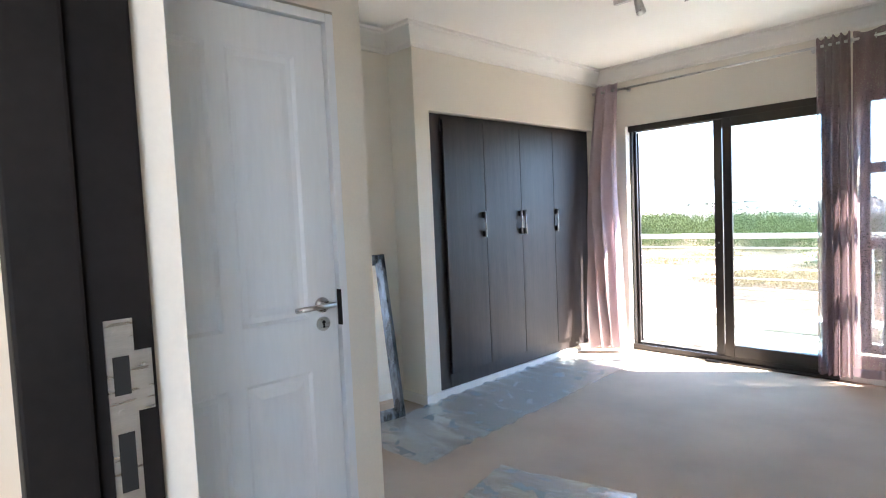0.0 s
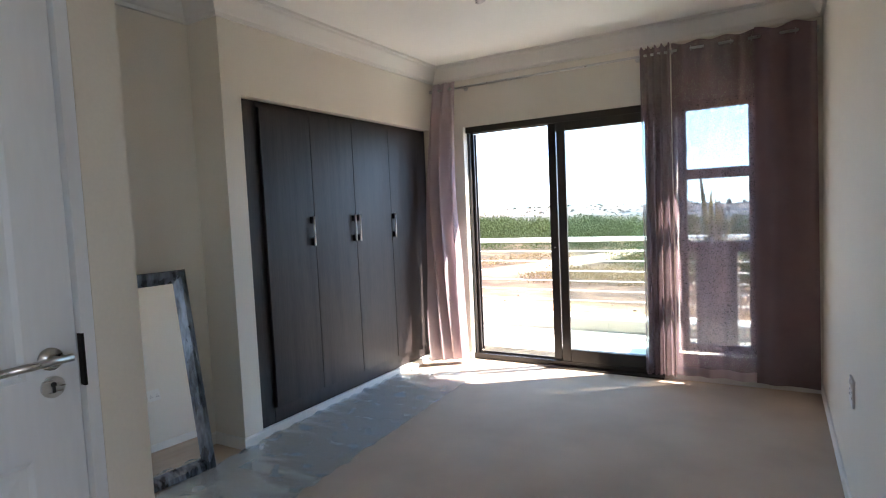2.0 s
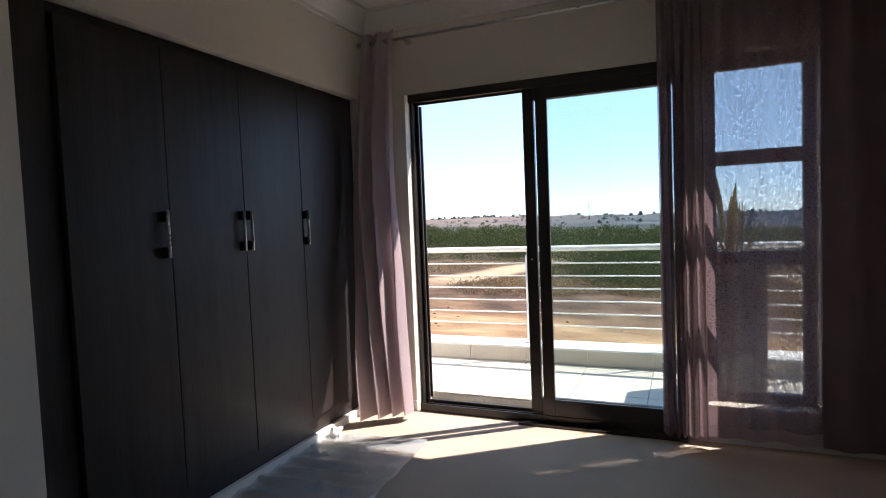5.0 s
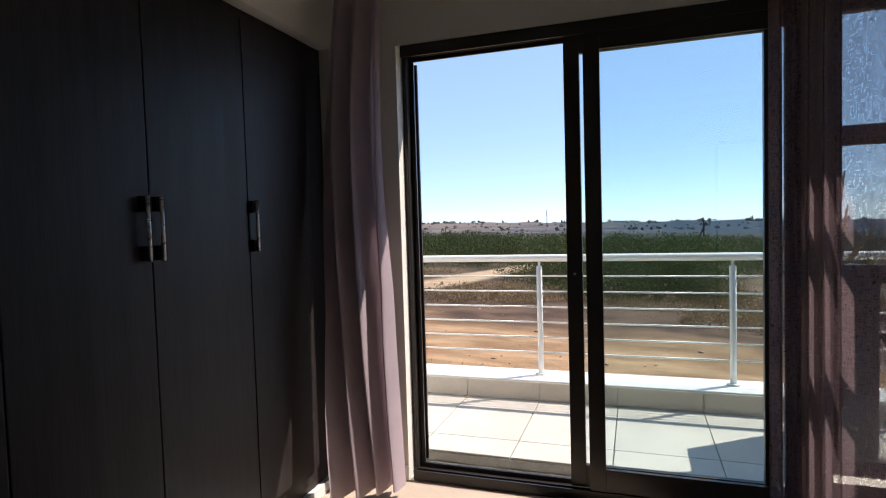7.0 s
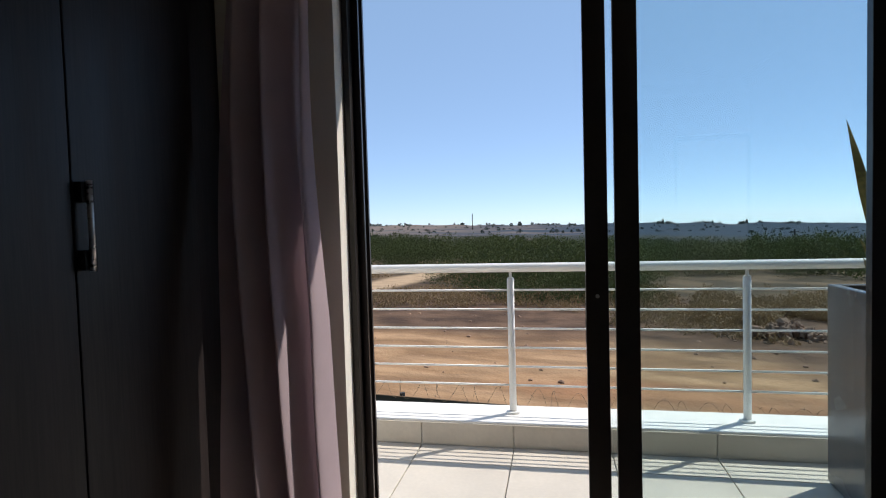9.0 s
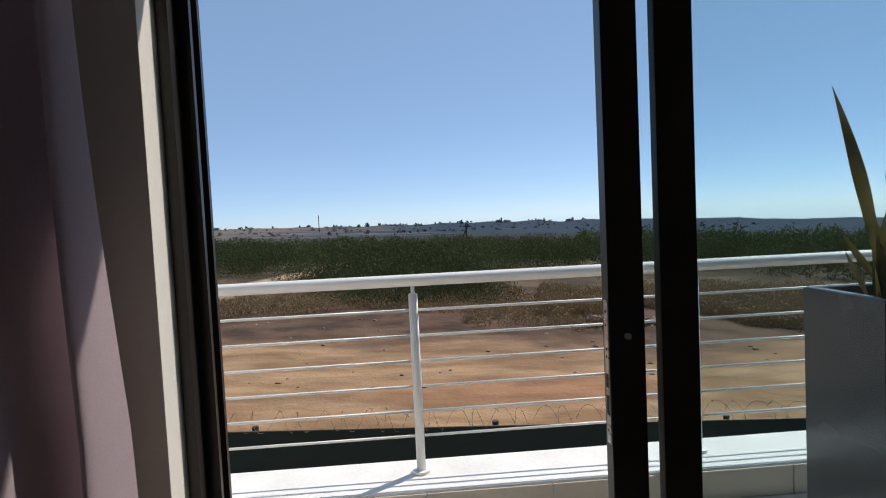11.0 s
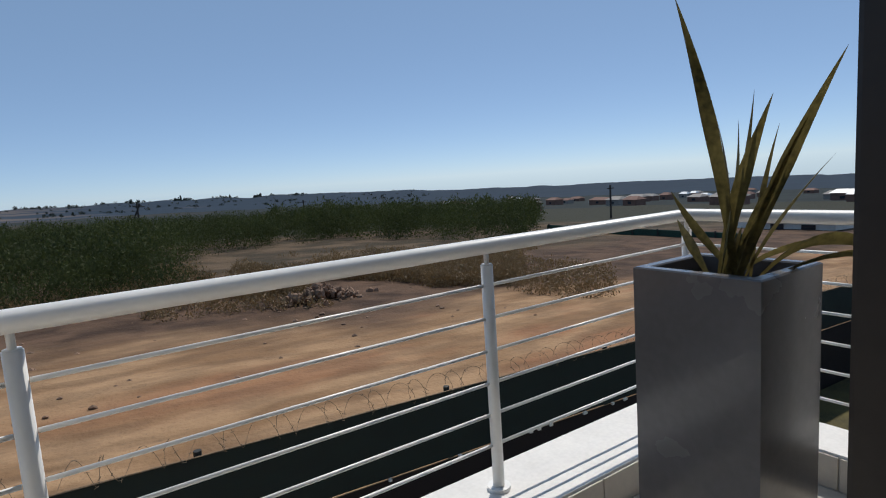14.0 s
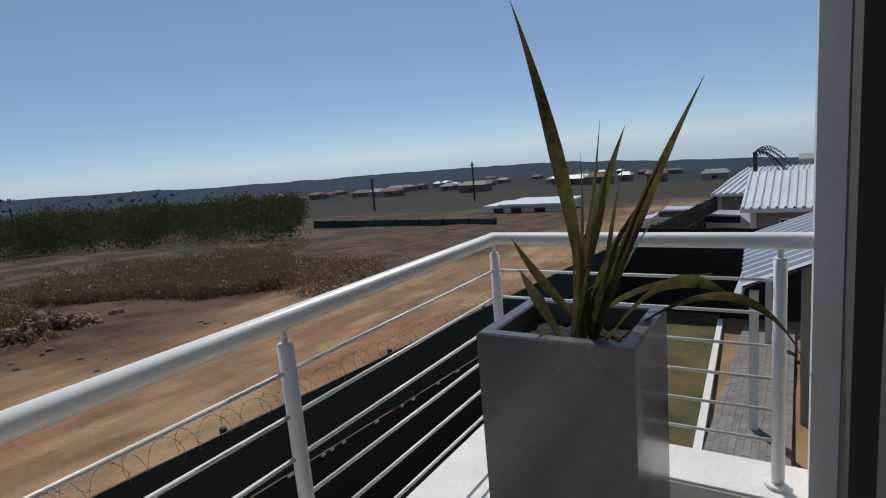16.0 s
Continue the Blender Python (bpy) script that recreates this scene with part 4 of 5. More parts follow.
CREST = [(-180, 0.2), (-60, 0.1), (-24, 0.0), (-16, 0.0), (-9, -0.25), (0, -0.4), (8, -0.5), (18, -0.72), (26, -0.95), (31, -1.1), (37, -1.4), (46, -1.6), (55, -1.65), (62, -1.75), (70, -1.95), (80, -2.6), (90, -3.05), (120, -3.0), (180, 0.2)]


def crest(az):
    az = (az + 180) % 360 - 180
    for (a, ea), (b, eb) in zip(CREST, CREST[1:]):
        if a <= az <= b:
            return ea + (eb - ea) * (az - a) / (b - a)
    return 0.0


def terrain_z(r, az):
    x, y = r * math.sin(radians(az)), r * math.cos(radians(az))
    if r <= 70:
        return gz(x, y)
    z70 = gz(x * 70 / r, y * 70 / r)
    e0, e1 = math.degrees(math.atan2(z70 - 1.27, 70)), crest(az)
    s = min(1, math.log(r / 70) / math.log(2400 / 70))
    s = s ** 0.8
    lump = (noise.noise((az * 0.35, r * 0.002, 1)) * 0.14 + noise.noise((az * 1.3, r * 0.004, 4)) * 0.05) * s
    if r > 2401:
        return 1.27 + r * math.tan(radians(e1 - 1.5))
    return 1.27 + r * math.tan(radians(e0 + (e1 - e0) * s + lump))


def ring_sheet(radii, az0, az1, n, centre):
    bm = bmesh.new()
    rows = []
    for r in radii:
        rows.append([])
        for k in range(n + 1):
            az = az0 + (az1 - az0) * k / n
            z = terrain_z(r, az)
            if 6 < r < 70:
                z += 0.12 * noise.noise((r * math.sin(radians(az)) * 0.3, r * math.cos(radians(az)) * 0.3, 3))
            rows[-1].append(bm.verts.new((r * math.sin(radians(az)), r * math.cos(radians(az)), z)))
    for a, b in zip(rows, rows[1:]):
        for k in range(n):
            bm.faces.new((a[k], a[k + 1], b[k + 1], b[k]))
    if centre:
        bm.faces.new(rows[0][:-1])
    bmesh.ops.remove_doubles(bm, verts=bm.verts, dist=0.001)
    bmesh.ops.recalc_face_normals(bm, faces=bm.faces)
    return bm


structure("ground", ring_sheet([2, 4, 6, 9, 12, 15, 18, 21, 24, 28, 32, 37, 43, 50, 60, 70, 90, 120, 170, 240], -180, 180, 360, True), GROUND, "bare sandy ground with red soil patches", "ground", True)
structure("backdrop_plain", ring_sheet([240, 340, 480, 700], -180, 180, 360, False), PLAIN, "distant dry plain with a faint haze painted in", "backdrop", True)
structure("backdrop_hills", ring_sheet([700, 1000, 1400, 1900, 2400, 2700], -180, 180, 720, False), HILL, "distant hills with blue haze painted in and a dry tan ridge", "backdrop", True)


def leaf_cloud(name, spots, material, label, category, leaves, size, seed, spread=1.0):
    """Joined small leaf cards; spots are rows of x, y, z of the foot, height and half width."""
    rnd = np.random.RandomState(seed)
    vs, fs = [], []
    for x, y, z, h, w in spots:
        n = leaves
        u = rnd.rand(n, 3)
        ang, rad = u[:, 0] * 2 * np.pi, np.sqrt(u[:, 1]) * w
        hh = u[:, 2] ** 0.85
        rad = rad * (0.45 + 0.75 * np.sin(np.pi * np.clip(hh * 0.85 + 0.12, 0, 1))) * spread
        c = np.stack([x + rad * np.cos(ang), y + rad * np.sin(ang), z + hh * h * (0.8 + 0.25 * rnd.rand(n))], 1)
        a = rnd.randn(n, 3) * (0.5, 0.5, 0.9)
        b = rnd.randn(n, 3)
        a /= np.linalg.norm(a, axis=1, keepdims=True)
        b -= (a * b).sum(1, keepdims=True) * a
        b /= np.linalg.norm(b, axis=1, keepdims=True)
        s = size * (0.6 + 0.8 * rnd.rand(n, 1)) * max(0.7, h / 2.4)
        q = np.stack([c - a * s, c + b * s * 0.35, c + a * s, c - b * s * 0.35], 1).reshape(-1, 3)
        k0 = sum(len(v) for v in vs)
        vs.append(q)
        fs.append(np.arange(4 * n).reshape(-1, 4) + k0)
    me = bpy.data.meshes.new(name)
    me.from_pydata(np.concatenate(vs).tolist(), [], np.concatenate(fs).tolist())
    me.materials.append(material)
    return tagged(new(name, me), label, category, kind="stuff")


def scatter():
    rnd = random.Random(11)
    out, trees, grass = [], [], []
    while len(out) < 1800:
        az, r = rnd.uniform(-42, 44), 30 + 110 * rnd.random() ** 1.3
        x, y = r * math.sin(radians(az)), r * math.cos(radians(az))
        # The bush keeps off the trail and off the bare ground in front.
        front = 50 if az < -12 else (27.5 + max(0, -az) * 0.9 if az < 10 else float(np.interp(az, (10, 20, 30, 44), (44, 60, 56, 47))))
        front += 4 * noise.noise((az * 0.2, 0, 7))
        if r < front or (y > 26 and abs(x - 0.174 * y + 18.0) < 2.0 and r < 66):
            continue
        h = rnd.uniform(2.0, 3.6) * (1.25 if az > 18 else 1.0)
        fade = 9 if az < 10 else 3
        if r < front + fade:
            h *= 0.35 + 0.65 * max(0, r - front) / fade
        out.append((x, y, terrain_z(r, az) - 0.1, h, rnd.uniform(0.9, 1.8)))
    for k in range(420):
        az = rnd.uniform(-26, 34)
        r = rnd.uniform(900, 2300)
        x, y = r * math.sin(radians(az)), r * math.cos(radians(az))
        if noise.noise((az * 0.4, r * 0.002, 2)) < -0.1:
            continue
        trees.append((x, y, terrain_z(r, az) - 2, rnd.uniform(3, 7), rnd.uniform(2, 5)))
    for k in range(340):
        az = rnd.uniform(-26, 21)
        if noise.noise((az * 0.55, 3, 2)) < -0.05 + 0.3 * rnd.random() - 0.15:
            continue
        r = rnd.uniform(2150, 2400)
        x, y = r * math.sin(radians(az)), r * math.cos(radians(az))
        trees.append((x, y, terrain_z(r, az) - 3, rnd.uniform(5, 12) * (1.6 if rnd.random() < 0.12 else 1), rnd.uniform(3, 8)))
    for k in range(9200):
        az, r = (rnd.uniform(-30, 52), rnd.uniform(23, 46)) if k < 4200 else (rnd.uniform(15, 43), rnd.uniform(26.5, 38))
        x, y = r * math.sin(radians(az)), r * math.cos(radians(az))
        d = noise.noise((x * 0.12, y * 0.12, 5))
        if d < (0.02 if k < 4200 else -0.45) or (y > 24 and abs(x - 0.174 * y + 18.0) < 2.2) or az < 8 and r < 27:
            continue
        grass.append((x, y, gz(x, y) - 0.05, rnd.uniform(0.25, 0.7) * (1 if k < 4200 else 1.35), rnd.uniform(0.2, 0.5)))
    return out, trees, grass


BUSHES, TREES, GRASS = scatter()
leaf_cloud("bushes", BUSHES, BUSH, "dense green wattle scrub beyond the bare ground", "bushes", 330, 0.088, 1)
leaf_cloud("far_trees", TREES, FARTREE, "dark trees scattered on the far ridge", "trees", 60, 0.55, 2)
leaf_cloud("dry_grass", GRASS, DRYG, "tufts of dry yellow grass", "grass", 30, 0.1, 3)


# Boundary fence with shade cloth and razor wire.
def fence():
    f = thing("boundary_fence", (6.0, 5.0, -3.2), "boundary fence with dark green shade cloth and razor wire", "fence")
    fy = lambda x: 5.12 - 0.022 * x
    top = lambda x: -0.98 - 0.04 * x
    xs = [-14 + 2.6 * k for k in range(24)]

    def sheet(za, zb, off, seed):
        bm = bmesh.new()
        n = 10
        for a, b in zip(xs, xs[1:]):
            g = []
            for i in range(n + 1):
                x = a + (b - a) * i / n
                sag = 0.03 * math.sin(math.pi * i / n)
                g.append([bm.verts.new((x, fy(x) + off + 0.012 * noise.noise((x * 2, z * 3, seed)), z - (sag if z == za[0] else 0))) for z in [zq(x) for zq in (za[1], lambda x: (za[1](x) + zb(x)) / 2, zb)]])
            for p, q in zip(g, g[1:]):
                for k in range(2):
                    bm.faces.new((p[k], p[k + 1], q[k + 1], q[k]))
        bmesh.ops.remove_doubles(bm, verts=bm.verts, dist=0.0005)
        return bm

    wpart("shade_cloth", sheet((0, top), lambda x: top(x) - 0.78, 0.0, 1), GREENNET, f, "dark green shade cloth")
    wpart("lower_cloth", sheet((0, lambda x: top(x) - 0.79), lambda x: gz(x, 5) - 0.1, -0.01, 4), BLACKNET, f, "black lower cloth")
    for x in xs:
        wpart("fence_post", rods(((x, fy(x) + 0.05, gz(x, 5) - 0.2), (x, fy(x) + 0.05, top(x) + 0.03), 0.035), seg=8), POSTM, f)
    for z in (0.0, -0.785):
        a, b = xs[0], xs[-1]
        wpart("strainer_wire", rods(((a, fy(a) - 0.015, top(a) + z), (b, fy(b) - 0.015, top(b) + z), 0.006), seg=6), WIRE, f)
    # Coils with barbs.
    bm = bmesh.new()
    x, k, prev = -8.0, 0, None
    while x < 24:
        a = k * 2 * math.pi / 14
        p = Vector((x + 0.05 * math.sin(a * 0.5), fy(x) + 0.12 * math.cos(a), top(x) + 0.09 + (0.11 + 0.05 * noise.noise((x * 0.9, 0, 3))) * math.sin(a)))
        if prev:
            rod(bm, prev, p, 0.0022, 3)
            if k % 3 == 0:
                d = Vector((math.sin(k), math.cos(k * 2), math.sin(k * 3))) * 0.02
                rod(bm, p - d, p + d, 0.003, 3)
        prev = p
        x += 0.24 / 14
        k += 1
    wpart("razor_wire", bm, WIRE, f, "coiled razor wire")
    rnd = random.Random(2)
    for k in range(16):
        x = rnd.uniform(1, 11)
        wpart("plastic_tie", boxes((x, x + rnd.uniform(0.03, 0.09), fy(x) - 0.05, fy(x) - 0.02, top(x) - 0.8, top(x) - 0.77)), TWINE, f, "white plastic tie")


fence()

# Garden beside the house.
def strip(x0, x1, ya, yb, lift, material, name, label, category):
    bm = bmesh.new()
    n = 24
    g = []
    for i in range(n + 1):
        x = x0 + (x1 - x0) * i / n
        g.append([bm.verts.new((x, y, gz(x, y) + lift + 0.02)) for y in (ya(x), (ya(x) + yb(x)) / 2, yb(x))])
    for p, q in zip(g, g[1:]):
        for k in range(2):
            bm.faces.new((p[k], q[k], q[k + 1], p[k + 1]))
    r = bmesh.ops.extrude_face_region(bm, geom=bm.faces[:])
    bmesh.ops.translate(bm, vec=(0, 0, -0.3), verts=[v for v in r["geom"] if isinstance(v, bmesh.types.BMVert)])
    bmesh.ops.recalc_face_normals(bm, faces=bm.faces)
    return structure(name, bm, material, label, category)


strip(3.2, 17.2, lambda x: 1.02 + 0.065 * x, lambda x: 5.02 - 0.022 * x, 0.12, LAWN, "lawn", "patchy yellow-green lawn beside the house", "lawn")
strip(3.2, 16.6, lambda x: 0.9 + 0.065 * x, lambda x: 1.02 + 0.065 * x, 0.15, KERB, "garden_kerb", "pale concrete garden edging", "kerb")
structure("paving_bed", boxes((3.2, 16.5, 0.4, 1.5, -4.2, -3.72)), GROUT, "sand bed under the paving", "paving")



def cross_fence():
    f = thing("garden_fence", (17.3, 2.0, -3.8), "black shade-cloth fence across the end of the lawn", "fence")
    bm = bmesh.new()
    n = 30
    g = [[bm.verts.new((17.3 + 0.02 * noise.noise((y * 2, z * 2, 6)), y, z)) for z in (-4.0, -3.1, -2.2, -1.25 - 0.03 * math.sin(math.pi * (y % 2.0) / 2.0))] for y in [-1.2 + 5.9 * i / n for i in range(n + 1)]]
    for p, q in zip(g, g[1:]):
        for k in range(3):
            bm.faces.new((p[k], p[k + 1], q[k + 1], q[k]))
    wpart("shade_cloth", bm, BLACKNET, f)
    for k in range(4):
        y = -1.1 + 1.9 * k
        wpart("fence_post", rods(((17.36, y, -4.0), (17.36, y, -1.2), 0.035), seg=8), POSTM, f)


cross_fence()

# ---- neighbours ----
def sheet_roof(corners, ribs, height=0.05, thick=0.04):
    """A ribbed metal sheet over a quad: corners a, b along the eave, c, d along the ridge."""
    a, b, c, d = [Vector(p) for p in corners]
    nrm = (b - a).cross(d - a).normalized()
    if nrm.z < 0:
        nrm = -nrm
    bm = bmesh.new()
    prof = []
    for k in range(ribs):
        for s, h in ((0.0, 0), (0.55, 0), (0.65, 1), (0.85, 1), (0.95, 0)):
            prof.append(((k + s) / ribs, h * height))
    prof.append((1.0, 0))
    rows = [[bm.verts.new(a.lerp(b, s) + nrm * h), bm.verts.new(d.lerp(c, s) + nrm * h)] for s, h in prof]
    low = [[bm.verts.new(v.co - nrm * thick) for v in r] for r in rows]
    for p, q, pl, ql in zip(rows, rows[1:], low, low[1:]):
        bm.faces.new((p[0], q[0], q[1], p[1]))
        bm.faces.new((pl[0], pl[1], ql[1], ql[0]))
        bm.faces.new((p[0], pl[0], ql[0], q[0])), bm.faces.new((p[1], q[1], ql[1], pl[1]))
    bmesh.ops.recalc_face_normals(bm, faces=bm.faces)
    return bm


def neighbours():
    c = thing("lean_to", (12.5, 0.2, -3.4), "grey metal lean-to roof beside the house", "lean-to")
    wpart("roof", sheet_roof([(10.0, 1.05, -0.95), (15.2, 1.35, -1.12), (15.2, -1.6, 0.05), (10.0, -1.6, 0.2)], 12), ROOFG, c)
    wpart("gutter", boxes((10.0, 15.2, 1.06, 1.16, -1.2, -1.08), bevel=0.01), ROOFG, c)
    for x in (10.3, 15.0):
        wpart("post", boxes((x, x + 0.12, 0.85, 0.97, gz(x, 0.9) - 0.1, -1.1)), PLAST, c)
    wpart("side_wall", boxes((11.0, 15.0, -1.6, 0.3, -4.0, -0.75)), FARW, c)
    for nm, x, ya, yb, zt, ze, zb, lab in (("neighbour_house", 25.0, -2.2, 2.25, -0.6, -1.75, -4.1, "neighbouring house with a white ribbed metal roof"), ("neighbour_house", 36.0, -1.0, 4.6, -1.15, -2.3, -4.6, "farther house with a white metal roof")):
        h = thing(nm, (x + 2, (ya + yb) / 2, zb), lab, "house", "neighbouring houses")
        wpart("wall", boxes((x + 0.5, x + 6, ya + 0.3, yb - 0.3, zb, ze + 0.05)), FARW, h)
        wpart("roof", sheet_roof([(x, ya, ze), (x, yb, ze), (x + 3.0, yb - (0.1 if x < 30 else 1.6), zt), (x + 3.0, ya, zt)], 16, 0.07), ROOF, h, "white ribbed metal roof")
        wpart("back_roof", sheet_roof([(x + 6.4, ya, ze), (x + 6.4, yb, ze), (x + 3.0, yb - (0.1 if x < 30 else 1.6), zt), (x + 3.0, ya, zt)], 16, 0.07), ROOF, h)
        wpart("barge_board", boxes((x - 0.05, x + 0.03, ya, yb, ze - 0.16, ze - 0.02)), PLAST, h)
        wpart("corner_post", boxes((x + 0.35, x + 0.5, yb - 0.5, yb - 0.3, zb, ze)), PLAST, h)
        for y in (ya + 1.0, ya + 2.4):
            w = wpart("window", boxes((x + 0.44, x + 0.52, y, y + 0.8, zb + 1.0, zb + 1.9)), PLAST, h)
            put(part("pane", boxes((x + 0.42, x + 0.445, y + 0.06, y + 0.74, zb + 1.06, zb + 1.84)), FARWIN, None), w)
    d = thing("flat_roof_house", (42, -2, -4.5), "grey flat-roofed house behind the metal roofs", "house")
    wpart("wall", boxes((40, 46, -6, 0.35, -5.0, -1.0)), FARW, d)
    wpart("parapet", boxes((39.9, 46.1, -6.1, 0.45, -1.0, -0.85)), FARW, d)
    # White low building and the green fence far across the ground.
    b = thing("site_building", (56, 25, -5.5), "low white building with a flat pale roof", "building")
    wpart("wall", boxes((54.5, 60, 20.5, 29.0, -6.3, -4.75)), PLAST, b)
    wpart("roof", boxes((54.0, 60.5, 20.0, 27.0, -4.75, -4.55)), ROOF, b)
    for y in (22.0, 24.6, 26.6):
        w = wpart("doorway", boxes((54.4, 54.52, y, y + 1.1, -6.2, -5.0)), FARWIN, b)
    g = thing("site_fence", (44, 36, -5.4), "far green shade-cloth site fence", "fence")
    wpart("cloth", boxes((43.6, 43.7, 22, 43.2, -6.0, -4.55)), GREENFAR, g)
    for k in range(9):
        wpart("fence_post", boxes((43.5, 43.6, 22 + 2.6 * k, 22.1 + 2.6 * k, -6.0, -4.45)), POSTM, g)


GREENFAR = mat("bright_green_cloth", (0.02, 0.07, 0.05), 0.85, 0.3, 0.5, 12, 0.2)
neighbours()


def car(x, y, z, turn, label):
    c = thing("car", (x, y, z), label, "car", "parked cars")
    m = pose(x, y, z, 0, 0, turn)

    def tr(bm):
        bmesh.ops.transform(bm, matrix=m, verts=bm.verts)
        return bm

    bm = bmesh.new()
    prof = [(-2.1, 0.35), (-2.15, 0.7), (-1.9, 0.95), (-1.2, 1.0), (-0.7, 1.42), (0.7, 1.45), (1.4, 1.0), (2.05, 0.9), (2.15, 0.6), (2.1, 0.35)]
    l, r = [bm.verts.new((px, -0.82, pz)) for px, pz in prof], [bm.verts.new((px, 0.82, pz)) for px, pz in prof]
    bm.faces.new(l), bm.faces.new(r)
    for k in range(len(prof)):
        bm.faces.new((l[k], l[(k + 1) % len(prof)], r[(k + 1) % len(prof)], r[k]))
    bmesh.ops.recalc_face_normals(bm, faces=bm.faces)
    wpart("body", tr(bm), CARP, c)
    wpart("window", tr(boxes((-0.75, 1.0, -0.83, 0.83, 1.02, 1.34))), FARWIN, c)
    for px in (-1.35, 1.35):
        for py in (-0.75, 0.75):
            wpart("wheel", tr(rods(((px, py - 0.1, 0.3), (px, py + 0.1, 0.3), 0.3), seg=14)), RUBBER, c)


car(33.0, 3.4, gz(33, 3.4) - 0.02, 80, "pale car parked beyond the fence")
car(36.5, 6.4, gz(36, 6) - 0.02, 95, "silver car parked beyond the fence")


def palm(x, y, z, h):
    p = thing("palm_tree", (x, y, z), "single wind-blown palm frond crown above the roofs", "palm")
    wpart("trunk", rods(((x, y, z), (x, y + 0.1, z + h), 0.09, )), WOODP, p)
    rnd = random.Random(5)
    for k in range(7):
        bm = bmesh.new()
        a, c0 = rnd.uniform(-0.5, 0.5), Vector((x, y + 0.1, z + h))
        d = Vector((0.4 * math.sin(a * 3), -0.75 + 0.5 * a, rnd.uniform(0.4, 1.2)))
        pts = [c0 + d * s * 0.85 + Vector((0, -0.2 * s * s, -0.95 * s * s)) for s in [i / 10 * 1.3 for i in range(11)]]
        for i in range(10):
            rod(bm, pts[i], pts[i + 1], 0.012, 4)
            for sgn in (-1, 1):
                tip = pts[i] + Vector((sgn * 0.22, -0.16, -0.18 - 0.08 * rnd.random()))
                v = [bm.verts.new(q) for q in (pts[i], pts[i] + Vector((0, -0.04, 0.02)), tip)]
                bm.faces.new(v)
        wpart("frond", bm, FARTREE, p)


palm(30.5, 2.0, -4.3, 4.4)


def pole(x, y, h, label, lean=0.0):
    p = thing("utility_pole", (x, y, terrain_z(math.hypot(x, y), math.degrees(math.atan2(x, y)))), label, "pole", "utility poles")
    z = p.location.z
    wpart("shaft", rods(((x, y, z - 0.5), (x + lean * h, y, z + h), 0.16, 10, 0.11)[:3], seg=10), WOODP, p)
    wpart("crossarm", boxes((x + lean * h - 0.8, x + lean * h + 0.8, y - 0.06, y + 0.06, z + h - 0.6, z + h - 0.45)), WOODP, p)


pole(14.0, 120.0, 6.3, "wooden utility pole above the scrub")
pole(11.5, 120.2, 6.0, "leaning broken wooden pole above the scrub", 0.5)
pole(50.0, 130.0, 6.0, "wooden utility pole above the scrub")
pole(77.0, 62.0, 5.5, "wooden utility pole near the town")
pole(98.0, 54.0, 7.5, "wooden utility pole near the town")


def mast():
    x, y = -190.0, 1300.0
    z = terrain_z(math.hypot(x, y), math.degrees(math.atan2(x, y)))
    m = thing("radio_mast", (x, y, z), "thin radio mast on the ridge", "mast")
    wpart("shaft", rods(((x, y, z - 3), (x, y, z + 38), 0.9), seg=6), WOODP, m)


mast()


def town():
    rnd = random.Random(21)
    for k in range(46):
        az, r = rnd.uniform(34, 84), rnd.uniform(190, 620)
        x, y = r * math.sin(radians(az)), r * math.cos(radians(az))
        z = terrain_z(r, az)
        h = thing("town_house", (x, y, z), rnd.choice(("small far brick house with a pale roof", "small far plastered house with a tin roof")), "house", "far town houses")
        w, d, t = rnd.uniform(5, 11), rnd.uniform(5, 8), rnd.uniform(2.2, 3.4)
        wpart("wall", boxes((x - d / 2, x + d / 2, y - w / 2, y + w / 2, z - 0.8, z + t)), rnd.choice((FARW, FARB, FARB)), h)
        bm = bmesh.new()
        v = [bm.verts.new(q) for q in ((x - d / 2 - 0.4, y - w / 2 - 0.4, z + t), (x + d / 2 + 0.4, y - w / 2 - 0.4, z + t), (x + d / 2 + 0.4, y + w / 2 + 0.4, z + t), (x - d / 2 - 0.4, y + w / 2 + 0.4, z + t), (x, y - w / 2 + 1, z + t + 1.3), (x, y + w / 2 - 1, z + t + 1.3))]
        for f in ((0, 1, 4), (2, 3, 5), (0, 4, 5, 3), (1, 2, 5, 4), (0, 3, 2, 1)):
            bm.faces.new([v[i] for i in f])
        wpart("roof", bm, rnd.choice((FARW, ROOFG, FARB, FARB, FARW)), h)
        wpart("window", boxes((x - d / 2 - 0.05, x - d / 2 + 0.05, y - 0.8, y + 0.8, z + 0.8, z + 1.8)), FARWIN, h)


town()


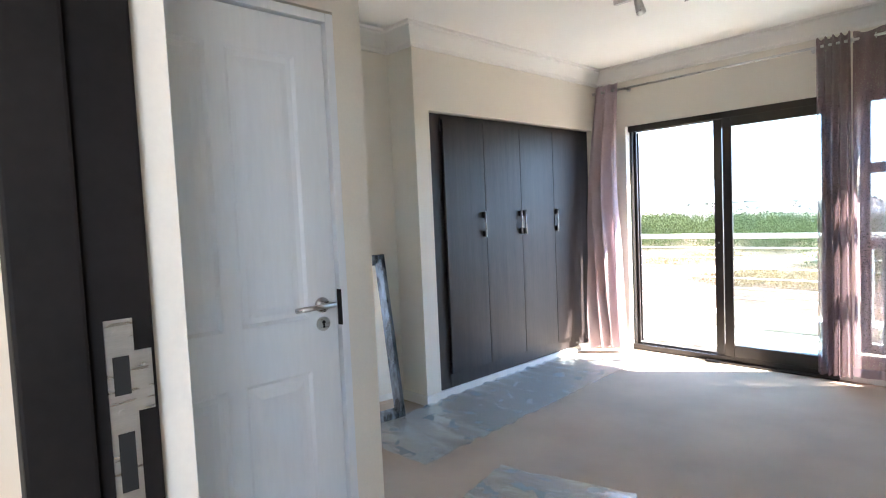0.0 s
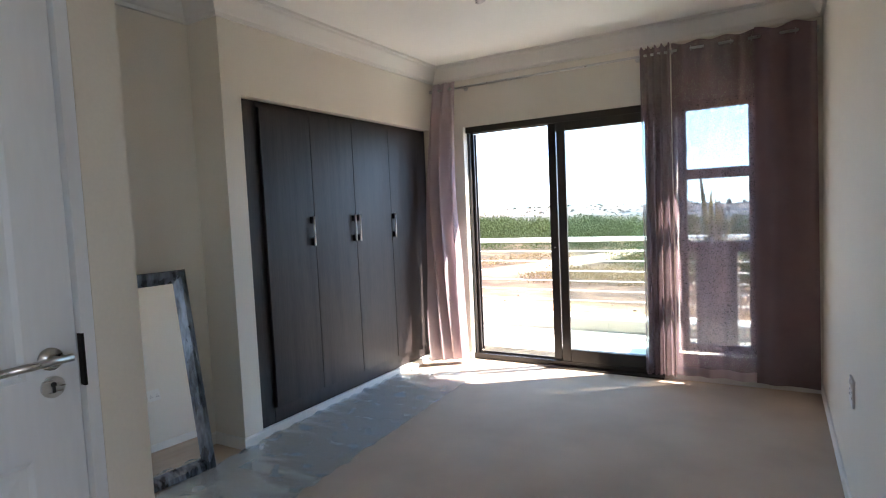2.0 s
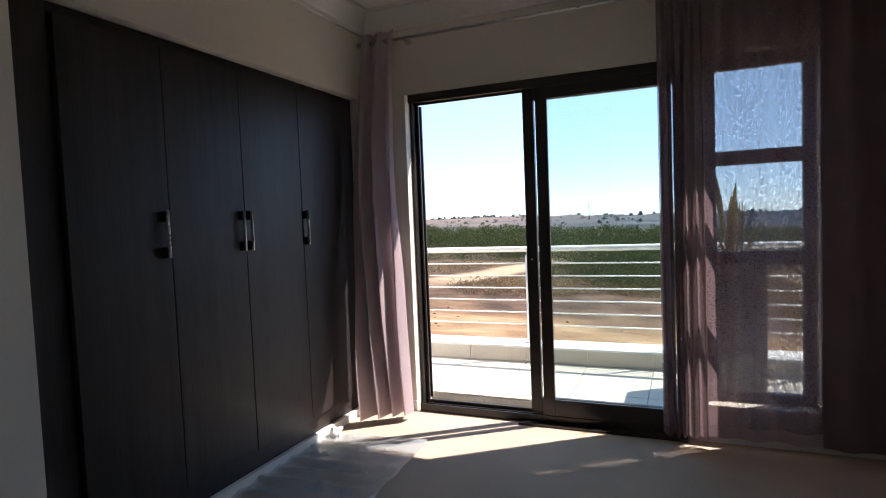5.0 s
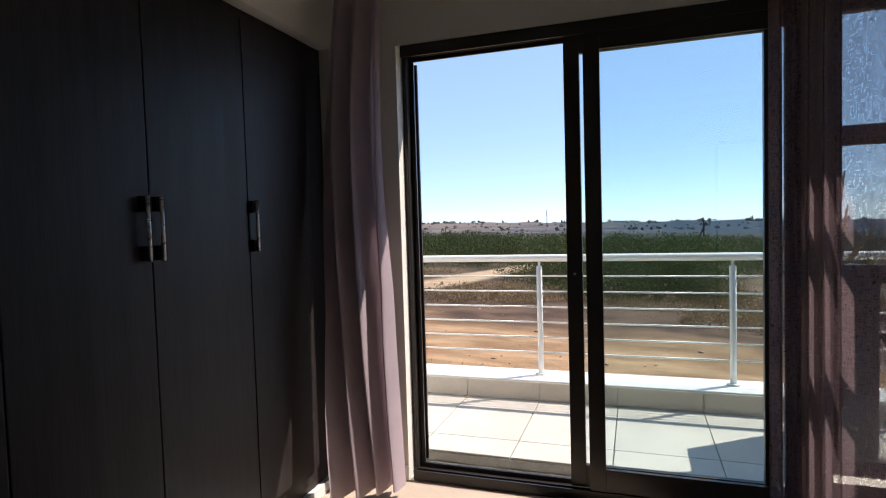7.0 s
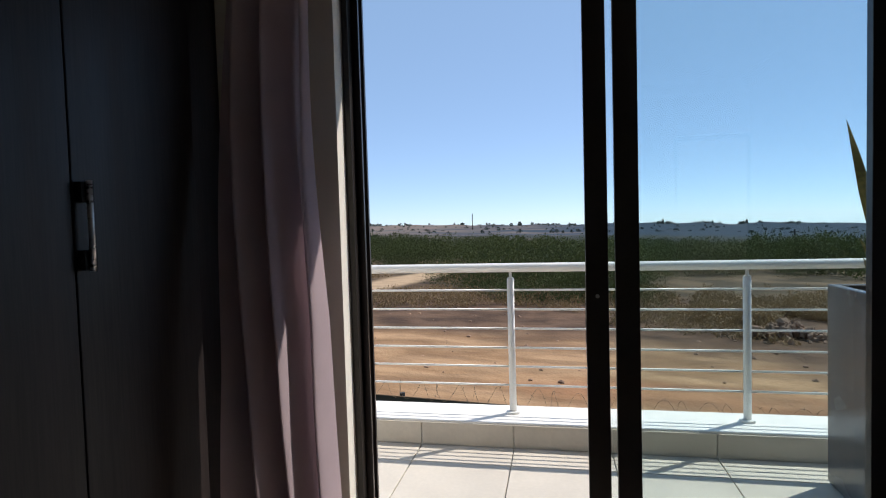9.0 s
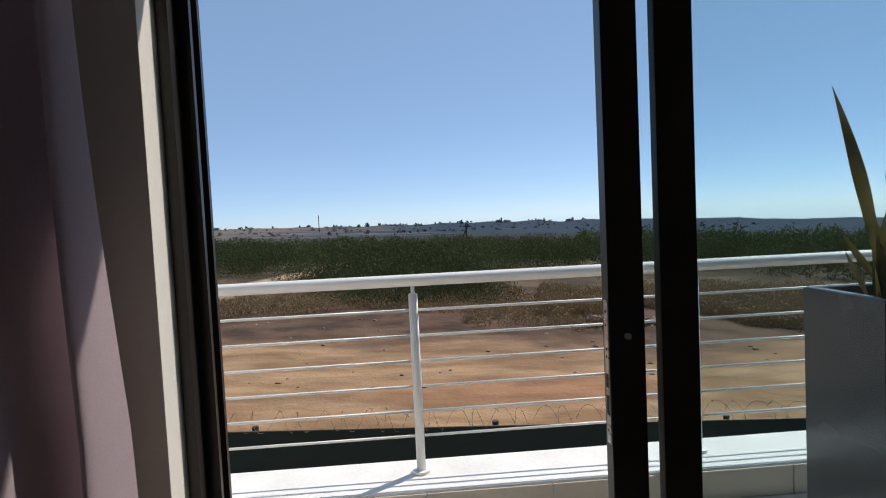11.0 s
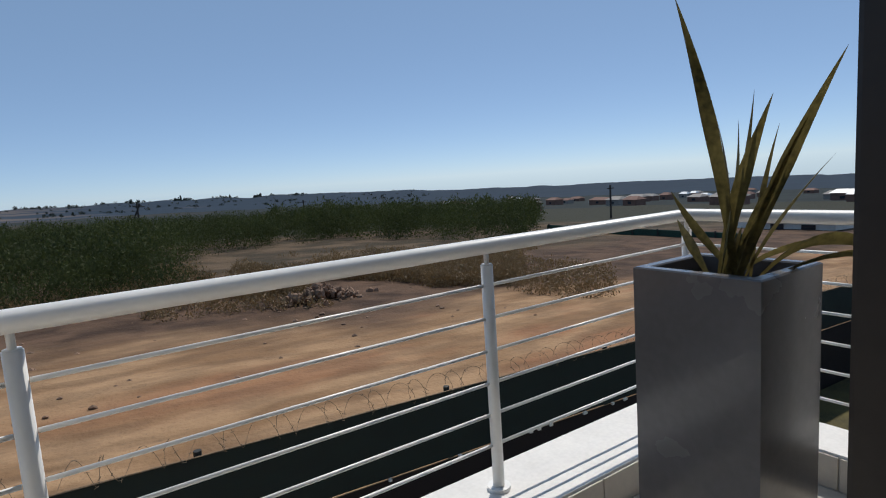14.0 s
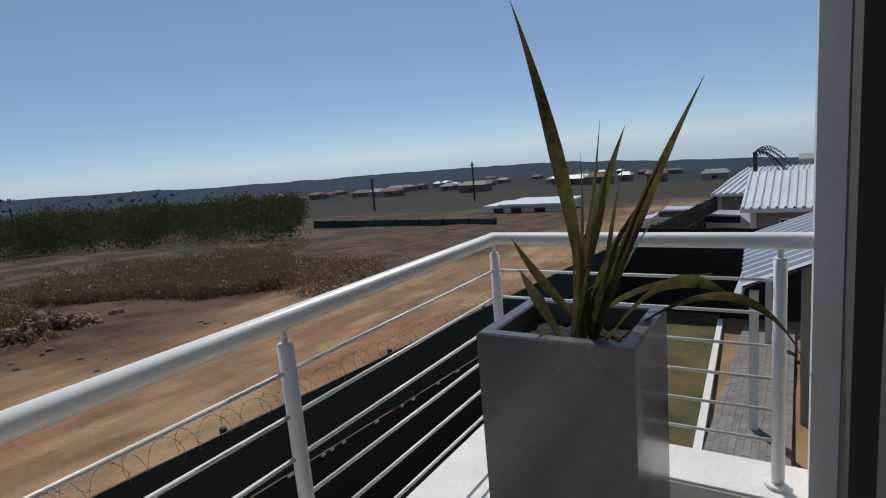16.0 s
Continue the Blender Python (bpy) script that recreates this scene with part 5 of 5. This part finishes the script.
def rubble():
    p = thing("rubble_heap", (9.7, 22.6, gz(9.7, 22.6)), "heap of broken bricks and stones", "rubble")
    rnd = random.Random(8)
    shapes = []
    for k in range(5):
        bm = bmesh.new()
        bmesh.ops.create_icosphere(bm, subdivisions=1, radius=1)
        for v in bm.verts:
            v.co *= 0.75 + 0.5 * rnd.random()
        me = bpy.data.meshes.new("stone")
        bm.to_mesh(me), bm.free()
        me.materials.append(ROCK)
        shapes.append(me)
    for k in range(230):
        a, r = rnd.uniform(0, 6.28), abs(rnd.gauss(0, 0.5))
        x, y = 9.7 + 2.3 * r * math.cos(a), 22.6 + 1.1 * r * math.sin(a)
        z = gz(x, y) + max(0, 0.75 * (1 - r) * rnd.random())
        s = new("stone", rnd.choice(shapes))
        s.parent = p
        s.location = Vector((x, y, z)) - p.location
        s.rotation_euler = (rnd.random() * 6, rnd.random() * 6, rnd.random() * 6)
        q = rnd.uniform(0.07, 0.2)
        s.scale = (q * 1.4, q, q * 0.7)
    # Loose stones and clods over the bare ground.
    for k in range(240):
        x, y = rnd.uniform(-14, 26), rnd.uniform(14, 32)
        s = new("loose_stone", rnd.choice(shapes))
        s.location = (x, y, gz(x, y))
        q = rnd.uniform(0.03, 0.1)
        s.scale = (q * 1.3, q, q * 0.7)
        tagged(s, "loose brown stone on the bare ground", "stone", "loose stones")


rubble()

# ---- pieces: balcony tiles, kerb facing and paving bricks ----
def tiles():
    floor = bpy.data.objects["balcony_slab"]
    kerb = bpy.data.objects["balcony_kerb"]
    meshes = {}

    def piece(name, parent, w, d, h, at):
        key = (round(w, 3), round(d, 3), round(h, 3))
        if key not in meshes:
            bm = bmesh.new()
            box(bm, -w / 2, w / 2, -d / 2, d / 2, -h / 2, h / 2)
            bmesh.ops.bevel(bm, geom=[e for e in bm.edges], offset=0.0015, segments=1, affect="EDGES")
            me = bpy.data.meshes.new(name)
            bm.to_mesh(me), bm.free()
            me.materials.append(TILE)
            meshes[key] = me
        o = new(name, meshes[key])
        o.parent = parent
        o.location = at
        return o

    T, G = 0.49, 0.005
    for i in range(-7, 6):
        xa, xb = 0.25 + T * i, min(0.25 + T * (i + 1), 2.895)
        if xb - xa < 0.05:
            continue
        for ya, yb in ((YO + 0.003, 0.465), (0.465, 0.955), (0.955, 1.172)):
            piece("tile", floor, xb - xa - G, yb - ya - G, 0.012, ((xa + xb) / 2, (ya + yb) / 2, BZ - 0.006))
        piece("tile", kerb, xb - xa - G, 0.008, 0.118, ((xa + xb) / 2, 1.1735, 0.12))
    for k in range(2):
        ya, yb = 0.322 + 0.425 * k, 0.322 + 0.425 * (k + 1)
        piece("tile", kerb, 0.008, yb - ya - G, 0.118, (2.8955, (ya + yb) / 2, 0.12))


tiles()


def bricks():
    bed = bpy.data.objects["paving_bed"]
    bm = bmesh.new()
    box(bm, -0.098, 0.098, -0.048, 0.048, -0.03, 0.03)
    me = bpy.data.meshes.new("brick")
    bm.to_mesh(me), bm.free()
    me.materials.append(PAVE)
    rnd = random.Random(3)
    for i in range(27):
        for j in range(11):
            x, y = 8.6 + 0.2 * i + (0.1 if j % 2 else 0), 0.45 + 0.1 * j
            o = new("brick", me)
            o.parent = bed
            o.location = (x, y, gz(x, y) + 0.1 + rnd.uniform(-0.003, 0.003))
            o.rotation_euler = (0, math.atan(0.04), 0)
    rest = bmesh.new()
    for i in range(20):
        for j in range(11):
            x, y = 14.0 + 0.2 * i + (0.1 if j % 2 else 0), 0.45 + 0.1 * j
            if x < 16.4:
                box(rest, x - 0.098, x + 0.098, y - 0.048, y + 0.048, gz(x, y) + 0.05, gz(x, y) + 0.1)
    o = part("paving_rest", rest, PAVE, bed)
    o["kind"] = "stuff"


bricks()
